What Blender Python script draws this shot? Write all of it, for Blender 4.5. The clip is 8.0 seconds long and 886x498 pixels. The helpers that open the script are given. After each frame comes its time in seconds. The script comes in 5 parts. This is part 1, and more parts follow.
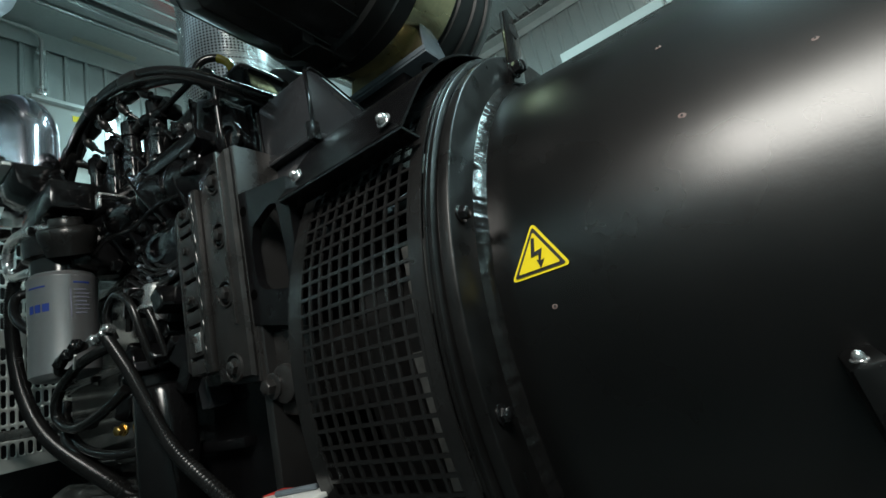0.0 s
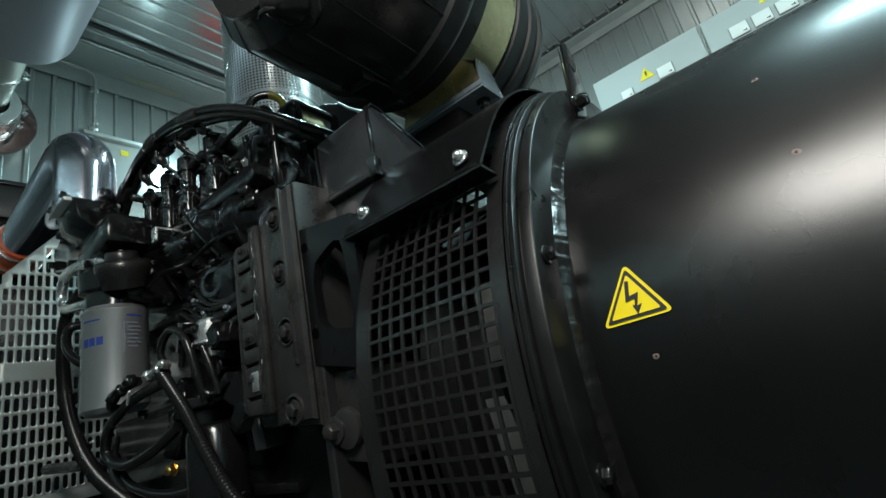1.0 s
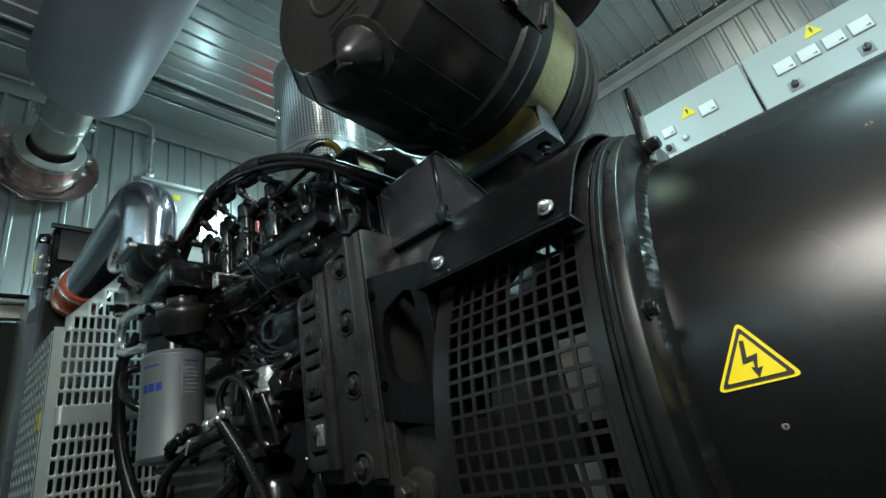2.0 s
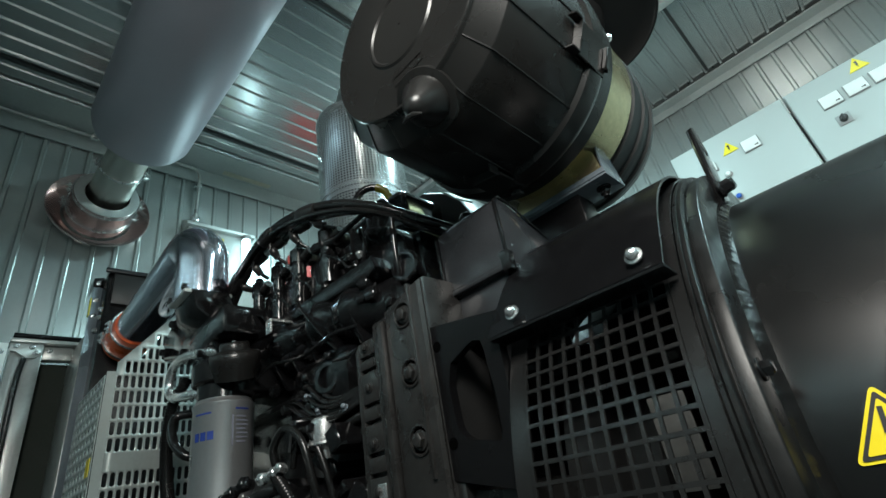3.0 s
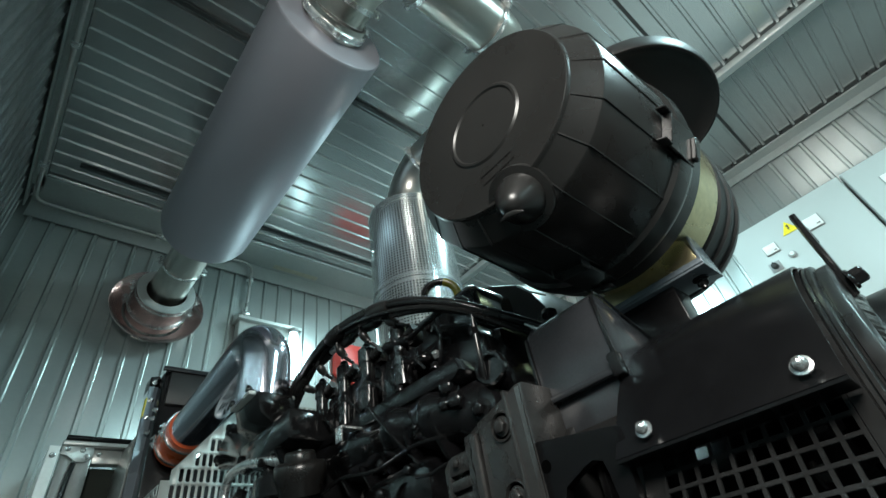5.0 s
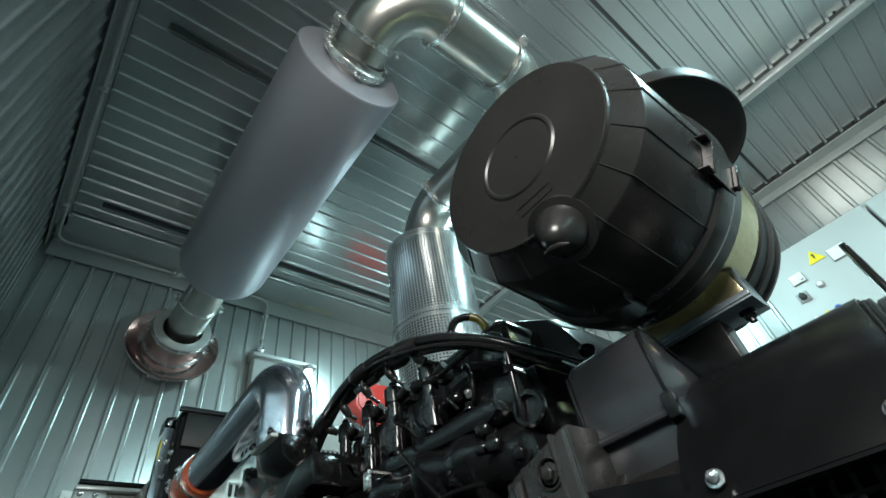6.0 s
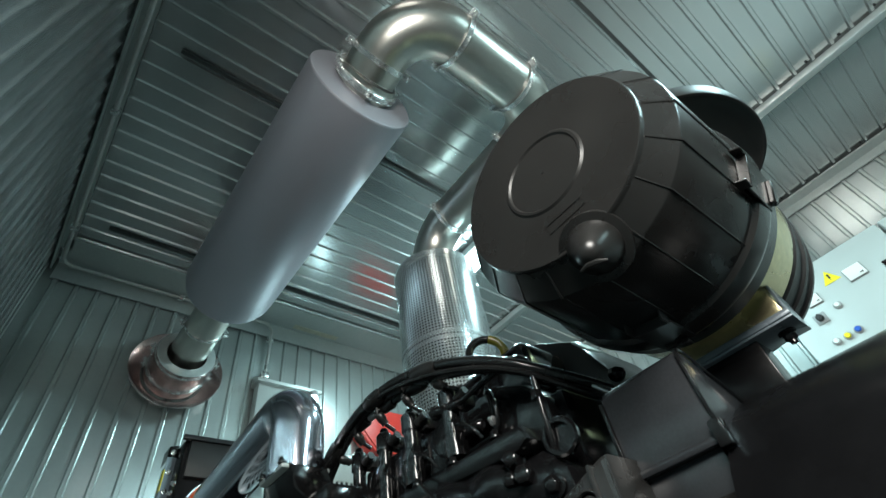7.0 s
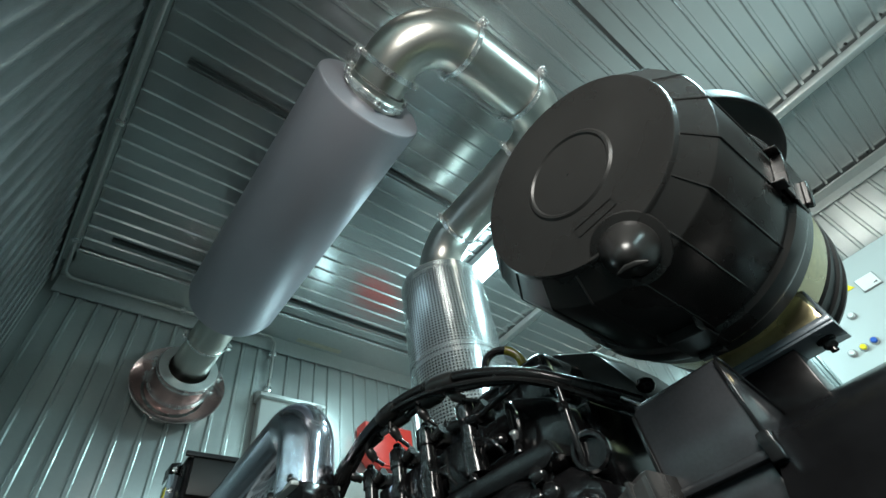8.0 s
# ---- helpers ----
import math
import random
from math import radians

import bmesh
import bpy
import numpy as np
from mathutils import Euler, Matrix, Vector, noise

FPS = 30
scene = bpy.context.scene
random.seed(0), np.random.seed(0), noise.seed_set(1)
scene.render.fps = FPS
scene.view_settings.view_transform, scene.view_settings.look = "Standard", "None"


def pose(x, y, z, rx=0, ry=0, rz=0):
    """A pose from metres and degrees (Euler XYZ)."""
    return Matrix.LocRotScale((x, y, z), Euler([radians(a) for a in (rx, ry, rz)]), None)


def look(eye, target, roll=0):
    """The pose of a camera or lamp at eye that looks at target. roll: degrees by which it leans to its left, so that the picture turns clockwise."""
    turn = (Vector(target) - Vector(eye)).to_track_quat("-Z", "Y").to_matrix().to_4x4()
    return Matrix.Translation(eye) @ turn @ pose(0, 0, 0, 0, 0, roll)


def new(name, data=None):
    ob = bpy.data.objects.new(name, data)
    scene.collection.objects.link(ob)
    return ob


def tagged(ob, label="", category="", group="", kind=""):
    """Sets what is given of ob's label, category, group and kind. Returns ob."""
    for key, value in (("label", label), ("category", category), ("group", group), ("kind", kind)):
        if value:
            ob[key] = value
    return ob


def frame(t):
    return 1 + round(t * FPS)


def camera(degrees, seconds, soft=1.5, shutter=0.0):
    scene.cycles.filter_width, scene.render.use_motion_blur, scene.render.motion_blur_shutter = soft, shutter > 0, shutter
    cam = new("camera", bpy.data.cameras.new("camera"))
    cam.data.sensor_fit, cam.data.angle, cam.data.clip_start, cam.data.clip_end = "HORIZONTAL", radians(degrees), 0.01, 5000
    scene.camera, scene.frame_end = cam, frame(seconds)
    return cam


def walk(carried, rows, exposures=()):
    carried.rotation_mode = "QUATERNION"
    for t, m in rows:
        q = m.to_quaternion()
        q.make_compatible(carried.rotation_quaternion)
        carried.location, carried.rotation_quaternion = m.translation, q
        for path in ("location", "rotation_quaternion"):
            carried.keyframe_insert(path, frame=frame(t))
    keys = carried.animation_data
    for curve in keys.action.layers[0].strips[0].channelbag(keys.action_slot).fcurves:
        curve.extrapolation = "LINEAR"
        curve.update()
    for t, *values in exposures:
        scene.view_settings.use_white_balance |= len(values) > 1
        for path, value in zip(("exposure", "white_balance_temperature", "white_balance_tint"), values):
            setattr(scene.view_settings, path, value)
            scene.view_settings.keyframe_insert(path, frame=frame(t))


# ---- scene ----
cam = camera(87.0, 8.0)
PATH = [
    (0, (0.1125, 0.0554, 0.8321), (1.7322, 1.1402, 1.2786), -12.87),
    (0.5, (0.1047, 0.0802, 0.8456), (1.6946, 1.1828, 1.3520), -12.57),
    (1, (0.0945, 0.1037, 0.8605), (1.6469, 1.2249, 1.4376), -12.26),
    (1.5, (0.0827, 0.1256, 0.8756), (1.5875, 1.2650, 1.5369), -11.92),
    (3, (0.0457, 0.1860, 0.9147), (1.3864, 1.3545, 1.8296), -10.94),
    (3.5, (0.0355, 0.2036, 0.9280), (1.3214, 1.3672, 1.9242), -10.73),
    (4, (0.0245, 0.2187, 0.9399), (1.2610, 1.3605, 2.0204), -10.79),
    (4.5, (0.0134, 0.2329, 0.9501), (1.2038, 1.3409, 2.1143), -10.93),
    (6, (-0.0145, 0.2786, 0.9777), (1.0512, 1.2982, 2.3285), -11.49),
    (6.5, (-0.0186, 0.2958, 0.9865), (1.0232, 1.2851, 2.3779), -11.86),
    (7, (-0.0229, 0.3139, 0.9945), (1.0011, 1.2762, 2.4177), -12.13),
    (7.5, (-0.0264, 0.3323, 1.0023), (0.9820, 1.2686, 2.4536), -12.47),
    (8, (-0.0272, 0.3516, 1.0094), (0.9743, 1.2769, 2.4725), -12.63),
]
walk(cam, [(t, look(eye, target, roll)) for t, eye, target, roll in PATH], exposures=[(0.0, -0.27), (1.5, -0.11), (3.5, 0.08), (6.0, 0.19), (8.0, 0.25)])

SIDE_LAMP_W, CEIL_W, WALL_W, TUBE_GLOW = 28.0, 18.5, 1.6, 14.0

# ---- world, lamps, exposure ----
world = bpy.data.worlds.new("daylight")
scene.world = world
world.use_nodes = True
wn = world.node_tree.nodes
sky = wn.new("ShaderNodeTexSky")
sky.sky_type = "NISHITA"
sky.sun_disc = False
sky.sun_elevation, sky.sun_rotation = radians(40), radians(-60)
wn["Background"].inputs["Strength"].default_value = 0.08
world.node_tree.links.new(sky.outputs["Color"], wn["Background"].inputs["Color"])
scene.view_settings.exposure = 0.0


def area_lamp(name, m, sx, sy, watts, colour):
    data = bpy.data.lights.new(name, "AREA")
    data.shape, data.size, data.size_y = "RECTANGLE", sx, sy
    data.energy, data.color = watts, colour
    ob = new(name, data)
    ob.matrix_world = m
    return ob


# room: inner faces
XL, XR, YN, YS, ZC = -0.31, 2.80, 2.50, -3.2, 2.78
COOL = (0.62, 0.96, 1.0)
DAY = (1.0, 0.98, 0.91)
# lamp in an assumed window out of view; the alternator's highlight points here
area_lamp("assumed_window_lamp", look((XL - 0.03, -0.22, 1.78), (1.6, -0.10, 1.15)), 0.60, 0.46, SIDE_LAMP_W, DAY)
# x, y, half length, watts
# fourth lamp unseen, added; the rear two stand left to brighten that end
CEILING_LAMPS = [(1.42, 1.42, 0.29, CEIL_W * 1.35), (1.56, 0.68, 0.05, CEIL_W * 0.35), (1.15, -0.55, 0.29, CEIL_W * 1.05), (1.0, -1.75, 0.29, CEIL_W * 1.3)]
for lx, ly, half, watts in CEILING_LAMPS:
    area_lamp("ceiling_tube_light", look((lx, ly, ZC - 0.095), (lx, ly, 0)), 0.10, half * 2 - 0.02, watts, COOL)
area_lamp("wall_tube_light", look((0.985, YN - 0.128, 2.17), (0.9, 0.5, 0.5)), 0.05, 0.28, WALL_W, COOL)


# ---- materials ----
def material(name, colour, rough=0.5, metal=0.0, vary=0.12, scale=8.0, fine=140.0, bump=0.02, rough_vary=0.12, coat=0.0, stretch=(1, 1, 1), random_tint=0.0, spec=0.5):
    m = bpy.data.materials.new(name)
    m.use_nodes = True
    nt = m.node_tree
    b = nt.nodes["Principled BSDF"]
    tc = nt.nodes.new("ShaderNodeTexCoord")
    mp = nt.nodes.new("ShaderNodeMapping")
    mp.inputs["Scale"].default_value = stretch
    nt.links.new(tc.outputs["Object"], mp.inputs["Vector"])
    n1 = nt.nodes.new("ShaderNodeTexNoise")
    n1.inputs["Scale"].default_value, n1.inputs["Detail"].default_value = scale, 5
    n2 = nt.nodes.new("ShaderNodeTexNoise")
    n2.inputs["Scale"].default_value, n2.inputs["Detail"].default_value = fine, 3
    for n in (n1, n2):
        nt.links.new(mp.outputs["Vector"], n.inputs["Vector"])
    add = nt.nodes.new("ShaderNodeMath")
    add.operation = "MULTIPLY_ADD"
    add.inputs[1].default_value = 0.35
    nt.links.new(n2.outputs["Fac"], add.inputs[0])
    sc = nt.nodes.new("ShaderNodeMath")
    sc.operation = "MULTIPLY"
    sc.inputs[1].default_value = 0.65
    nt.links.new(n1.outputs["Fac"], sc.inputs[0])
    nt.links.new(sc.outputs[0], add.inputs[2])
    fac = add.outputs[0]
    if random_tint:
        oi = nt.nodes.new("ShaderNodeObjectInfo")
        rm = nt.nodes.new("ShaderNodeMath")
        rm.operation = "MULTIPLY_ADD"
        rm.inputs[1].default_value = random_tint
        nt.links.new(oi.outputs["Random"], rm.inputs[0])
        nt.links.new(fac, rm.inputs[2])
        fac = rm.outputs[0]
    ramp = nt.nodes.new("ShaderNodeMapRange")
    ramp.inputs["From Min"].default_value, ramp.inputs["From Max"].default_value = 0.3, 0.7
    ramp.inputs["To Min"].default_value, ramp.inputs["To Max"].default_value = 1 - vary, 1 + vary
    nt.links.new(fac, ramp.inputs["Value"])
    mul = nt.nodes.new("ShaderNodeVectorMath")
    mul.operation = "SCALE"
    mul.inputs[0].default_value = colour
    nt.links.new(ramp.outputs["Result"], mul.inputs["Scale"])
    nt.links.new(mul.outputs["Vector"], b.inputs["Base Color"])
    rr = nt.nodes.new("ShaderNodeMapRange")
    rr.inputs["From Min"].default_value, rr.inputs["From Max"].default_value = 0.3, 0.7
    rr.inputs["To Min"].default_value, rr.inputs["To Max"].default_value = max(0.03, rough - rough_vary), min(1, rough + rough_vary)
    nt.links.new(n1.outputs["Fac"], rr.inputs["Value"])
    nt.links.new(rr.outputs["Result"], b.inputs["Roughness"])
    b.inputs["Metallic"].default_value = metal
    b.inputs["Coat Weight"].default_value = coat
    b.inputs["Coat Roughness"].default_value = 0.15
    b.inputs["Specular IOR Level"].default_value = spec
    if bump:
        bp = nt.nodes.new("ShaderNodeBump")
        bp.inputs["Strength"].default_value = bump * 10
        bp.inputs["Distance"].default_value = 0.001
        nt.links.new(add.outputs[0], bp.inputs["Height"])
        nt.links.new(bp.outputs["Normal"], b.inputs["Normal"])
    return m


def glow(name, colour, strength):
    m = bpy.data.materials.new(name)
    m.use_nodes = True
    b = m.node_tree.nodes["Principled BSDF"]
    b.inputs["Base Color"].default_value = (0.9, 0.9, 0.9, 1)
    b.inputs["Emission Color"].default_value = (*colour, 1)
    b.inputs["Emission Strength"].default_value = strength
    return m


BLACK = material("engine_black_paint", (0.007, 0.007, 0.0074), 0.12, vary=0.3, scale=14, fine=220, bump=0.006, rough_vary=0.05)
CAST = material("cast_black_paint", (0.0055, 0.0055, 0.006), 0.15, vary=0.35, scale=26, fine=180, bump=0.014, rough_vary=0.05)
HOUSM = material("dull_cast_housing_paint", (0.020, 0.0195, 0.019), 0.30, vary=0.35, scale=30, fine=200, bump=0.03, rough_vary=0.08)
SHELL = material("alternator_black_paint", (0.004, 0.004, 0.004), 0.29, vary=0.25, scale=5, fine=420, bump=0.012, rough_vary=0.05)
RINGM = material("ring_black_paint", (0.006, 0.006, 0.006), 0.34, vary=0.3, scale=30, fine=300, bump=0.015, rough_vary=0.1, spec=0.35)
WELDM = material("weld_black_gloss", (0.008, 0.008, 0.008), 0.14, vary=0.3, scale=60, fine=400, bump=0.05, rough_vary=0.06)
MESHM = material("guard_mesh_paint", (0.013, 0.013, 0.013), 0.24, vary=0.25, scale=14, fine=260, bump=0.015)
GUARD = material("guard_black_paint", (0.005, 0.005, 0.0055), 0.24, spec=0.33, vary=0.3, scale=10, fine=200, bump=0.004, rough_vary=0.05)
PLASTIC = material("black_plastic", (0.015, 0.0145, 0.014), 0.29, vary=0.2, scale=6, fine=400, bump=0.012, rough_vary=0.05)
ECUGREY = material("dark_grey_cover", (0.026, 0.028, 0.031), 0.19, vary=0.2, scale=12, fine=300, bump=0.01, rough_vary=0.05, spec=0.4)
RUBBER = material("black_rubber", (0.010, 0.010, 0.010), 0.24, vary=0.25, scale=20, fine=200, bump=0.006, rough_vary=0.05)
VOID = material("unlit_hole", (0.001, 0.001, 0.001), 0.9, vary=0.1, bump=0, spec=0.02)
INNER = material("dull_inner_plate", (0.10, 0.10, 0.095), 0.5, vary=0.3, scale=30, bump=0.02)
RAINCAP = material("matt_black_rubber", (0.009, 0.009, 0.009), 0.45, vary=0.25, scale=12, fine=300, bump=0.02, rough_vary=0.06)
GALV = material("galvanised_sheet", (0.52, 0.56, 0.55), 0.21, metal=0.62, vary=0.06, scale=3, fine=60, bump=0.0, rough_vary=0.02)
CEILM = material("galvanised_ceiling_sheet", (0.54, 0.56, 0.56), 0.23, metal=0.75, vary=0.03, scale=2.5, fine=50, bump=0.0, rough_vary=0.01)
TRIM = material("pale_zinc_trim", (0.50, 0.53, 0.52), 0.40, metal=0.5, vary=0.1, scale=4, fine=80, bump=0.01)
CABINET = material("pale_grey_powder_coat", (0.44, 0.475, 0.465), 0.42, vary=0.04, scale=3, fine=500, bump=0.02)
SEAM = material("lap_shade_and_plinth_dark", (0.05, 0.055, 0.055), 0.7, vary=0.1)
CHROME = material("polished_pipe_steel", (0.66, 0.66, 0.74), 0.13, metal=1.0, vary=0.03, scale=10, fine=90, bump=0.0, rough_vary=0.02)
PIPE = material("brushed_exhaust_steel", (0.58, 0.56, 0.52), 0.32, metal=1.0, vary=0.06, scale=6, fine=120, bump=0.002, rough_vary=0.03)
MUFFLER = material("aluminised_muffler_steel", (0.40, 0.395, 0.44), 0.46, metal=0.5, vary=0.06, scale=3, fine=300, bump=0.02, rough_vary=0.02)
ZINC = material("bright_zinc", (0.80, 0.82, 0.82), 0.22, metal=0.9, vary=0.15, scale=25, fine=200, bump=0.02)
# dark bluish tone also holds what the bracket reflects, put into the colour
BLUEZINC = material("blue_tinted_zinc", (0.15, 0.18, 0.205), 0.3, metal=0.25, vary=0.15, scale=9, fine=150, bump=0.008)
YZINC = material("yellow_passivated_zinc", (0.56, 0.49, 0.29), 0.28, metal=0.9, vary=0.25, scale=9, fine=90, bump=0.015)
PERF = material("perforated_stainless", (0.84, 0.90, 0.91), 0.22, metal=0.88, vary=0.03, scale=12, fine=100, bump=0.0, rough_vary=0.02)
FILTERM = material("filter_silver_paint", (0.52, 0.53, 0.54), 0.3, metal=0.8, vary=0.06, scale=10, fine=160, bump=0.008, rough_vary=0.03)
INKBLUE = material("blue_print", (0.02, 0.05, 0.28), 0.5, vary=0.05, bump=0)
YELLOW = material("warning_yellow", (0.85, 0.68, 0.01), 0.42, vary=0.04, scale=40, bump=0.0)
SIGNBLACK = material("sign_black", (0.012, 0.012, 0.012), 0.45, vary=0.1, bump=0)
ORANGE = material("orange_silicone_hose", (0.80, 0.13, 0.035), 0.35, vary=0.1, scale=20, fine=200, bump=0.02)
RED = material("red_paint", (0.55, 0.035, 0.025), 0.4, vary=0.1, scale=6, bump=0.01)
# the red tint in this pale metal paints reflections of red things nearby
RED_REFLECT = material("pale_metal_red_reflections", (0.74, 0.60, 0.58), 0.14, metal=0.9, vary=0.1, scale=9, bump=0.01, rough_vary=0.04)
PANEL = material("pale_guard_sheet", (0.46, 0.50, 0.48), 0.40, metal=0.35, vary=0.1, scale=5, fine=120, bump=0.01)
OLIVE = material("dark_core_panel", (0.035, 0.042, 0.032), 0.7, vary=0.2, scale=10, bump=0.02)
ALU = material("aluminium_profile", (0.60, 0.60, 0.58), 0.32, metal=0.55, vary=0.12, scale=5, fine=90, bump=0.01, rough_vary=0.05)
CONCRETE = material("grey_floor_plate", (0.16, 0.165, 0.16), 0.55, vary=0.25, scale=3, fine=60, bump=0.05)
WHITE = material("white_plastic", (0.75, 0.77, 0.75), 0.4, vary=0.04, bump=0.005)
GREYP = material("grey_plastic", (0.30, 0.31, 0.31), 0.45, vary=0.06, bump=0.005)
BLUEP = material("blue_plastic", (0.02, 0.10, 0.45), 0.35, vary=0.05, bump=0)
BRASS = material("brass", (0.55, 0.36, 0.12), 0.3, metal=1.0, vary=0.15, scale=40, bump=0.01)
TUBE = glow("lamp_tube_glow", COOL, TUBE_GLOW)
WALLTUBE = glow("wall_tube_glow", COOL, TUBE_GLOW * 0.5)


# ---- mesh helpers ----
def mesh_from(bm, name, mat, smooth=40):
    me = bpy.data.meshes.new(name)
    bmesh.ops.recalc_face_normals(bm, faces=bm.faces)
    bm.to_mesh(me)
    bm.free()
    me.materials.append(mat)
    me.polygons.foreach_set("use_smooth", [True] * len(me.polygons))
    me.set_sharp_from_angle(angle=radians(smooth))
    return me


def thing(name, label, category, at=(0, 0, 0), group="", kind=""):
    ob = new(name)
    ob.location = at
    ob.empty_display_size = 0.05
    return tagged(ob, label, category, group, kind)


def part(name, bm, mat, parent, label=""):
    """One mesh object; its vertices are in world coordinates."""
    ob = new(name, mesh_from(bm, name, mat))
    ob.parent = parent
    if parent.parent is None:
        ob.matrix_parent_inverse = Matrix.Translation(-parent.location)
    return tagged(ob, label)


def single(name, bm, mat, label, category, group="", kind=""):
    ob = new(name, mesh_from(bm, name, mat))
    return tagged(ob, label, category, group, kind)


def B(*pieces):
    bm = bmesh.new()
    for p in pieces:
        p(bm)
    return bm


def box(x0, x1, y0, y1, z0, z1, bevel=0.0, seg=2, m=None):
    def f(bm):
        r = bmesh.ops.create_cube(bm, size=1)
        vs = r["verts"]
        bmesh.ops.scale(bm, vec=(x1 - x0, y1 - y0, z1 - z0), verts=vs)
        bmesh.ops.translate(bm, vec=((x0 + x1) / 2, (y0 + y1) / 2, (z0 + z1) / 2), verts=vs)
        if bevel:
            es = list({e for v in vs for e in v.link_edges})
            r2 = bmesh.ops.bevel(bm, geom=es, offset=bevel, segments=seg, affect="EDGES", profile=0.5)
            vs = list({v for fa in r2["faces"] for v in fa.verts} | {v for v in vs if v.is_valid})
        if m is not None:
            bmesh.ops.transform(bm, matrix=m, verts=[v for v in vs if v.is_valid])
    return f


def frame_of(d):
    d = Vector(d).normalized()
    a = Vector((0, 0, 1)) if abs(d.z) < 0.9 else Vector((1, 0, 0))
    u = d.cross(a).normalized()
    return d, u, d.cross(u).normalized()


def lathe(o, d, profile, seg=32, a0=0.0, a1=360.0, closed=True):
    """A profile of (along, radius) turned round the axis at o in direction d."""
    def f(bm):
        dd, u, v = frame_of(d)
        full = abs(a1 - a0) >= 359.9
        n = seg if full else seg + 1
        rings = []
        for s, r in profile:
            ring = []
            for i in range(n):
                a = radians(a0 + (a1 - a0) * i / seg)
                ring.append(bm.verts.new(Vector(o) + dd * s + (u * math.cos(a) + v * math.sin(a)) * max(r, 1e-5)))
            rings.append(ring)
        for k in range(len(rings) - 1):
            for i in range(seg):
                j = (i + 1) % n
                bm.faces.new((rings[k][i], rings[k][j], rings[k + 1][j], rings[k + 1][i]))
        if full and closed:
            for ring in (rings[0], rings[-1]):
                bm.faces.new(ring)
    return f


def rod(p, q, r, r2=None, seg=16, bevel=0.0):
    p, q = Vector(p), Vector(q)
    ln = (q - p).length
    r2 = r if r2 is None else r2
    prof = [(0, r), (ln, r2)]
    if bevel:
        prof = [(0, r - bevel), (bevel, r), (ln - bevel, r2), (ln, r2 - bevel)]
    return lathe(p, q - p, prof, seg)


def smooth_path(pts, n=8):
    pts = [Vector(p) for p in pts]
    out = []
    for i in range(len(pts) - 1):
        p0, p1, p2, p3 = pts[max(i - 1, 0)], pts[i], pts[i + 1], pts[min(i + 2, len(pts) - 1)]
        for k in range(n):
            t = k / n
            out.append(0.5 * ((2 * p1) + (p2 - p0) * t + (2 * p0 - 5 * p1 + 4 * p2 - p3) * t * t + (3 * p1 - p0 - 3 * p2 + p3) * t ** 3))
    out.append(pts[-1])
    return out


def bend_path(pts, radius, n=10):
    """Straight runs joined by round bends."""
    pts = [Vector(p) for p in pts]
    out = [pts[0]]
    for a, b, c in zip(pts, pts[1:], pts[2:]):
        u, v = (a - b).normalized(), (c - b).normalized()
        ang = u.angle(v)
        t = min(radius / math.tan(ang / 2), (a - b).length * 0.49, (c - b).length * 0.49)
        rr = t * math.tan(ang / 2)
        cen = b + (u + v).normalized() * (rr / math.sin(ang / 2))
        s, e = b + u * t - cen, b + v * t - cen
        tot = s.angle(e)
        for k in range(n + 1):
            f = k / n
            out.append(cen + (s * math.sin((1 - f) * tot) + e * math.sin(f * tot)) / math.sin(tot))
    out.append(pts[-1])
    return out


def sweep(path, r, seg=12, ribs=0.0, caps=True):
    """A tube along a path; r is one radius or one per point; ribs: depth of corrugation on every other ring."""
    def f(bm):
        pts = [Vector(p) for p in path]
        rs = r if isinstance(r, (list, tuple)) else [r] * len(pts)
        tan = [(pts[min(i + 1, len(pts) - 1)] - pts[max(i - 1, 0)]).normalized() for i in range(len(pts))]
        _, u, _ = frame_of(tan[0])
        rings = []
        for i, (p, t) in enumerate(zip(pts, tan)):
            u = (u - t * u.dot(t)).normalized()
            v = t.cross(u)
            rad = rs[i] - (ribs if i % 2 else 0)
            rings.append([bm.verts.new(p + (u * math.cos(2 * math.pi * k / seg) + v * math.sin(2 * math.pi * k / seg)) * rad) for k in range(seg)])
        for a, b in zip(rings, rings[1:]):
            for k in range(seg):
                j = (k + 1) % seg
                bm.faces.new((a[k], a[j], b[j], b[k]))
        if caps:
            bm.faces.new(rings[0])
            bm.faces.new(rings[-1])
    return f


def resample(path, step):
    pts = [Vector(p) for p in path]
    out, carry = [pts[0]], 0.0
    for a, b in zip(pts, pts[1:]):
        ln = (b - a).length
        s = step - carry
        while s <= ln:
            out.append(a.lerp(b, s / ln))
            s += step
        carry = ln - (s - step)
    return out


def prism(outline, axis, lo, hi, bevel=0.0):
    """A flat outline of (a, b) pushed from lo to hi along x, y or z."""
    def f(bm):
        def at(a, b, c):
            return {"x": (c, a, b), "y": (a, c, b), "z": (a, b, c)}[axis]
        lo_v = [bm.verts.new(at(a, b, lo)) for a, b in outline]
        hi_v = [bm.verts.new(at(a, b, hi)) for a, b in outline]
        faces = [bm.faces.new(lo_v), bm.faces.new(hi_v)]
        n = len(outline)
        for i in range(n):
            faces.append(bm.faces.new((lo_v[i], lo_v[(i + 1) % n], hi_v[(i + 1) % n], hi_v[i])))
        if bevel:
            es = list({e for fa in faces[:2] for e in fa.edges})
            bmesh.ops.bevel(bm, geom=es, offset=bevel, segments=2, affect="EDGES", profile=0.5)
    return f


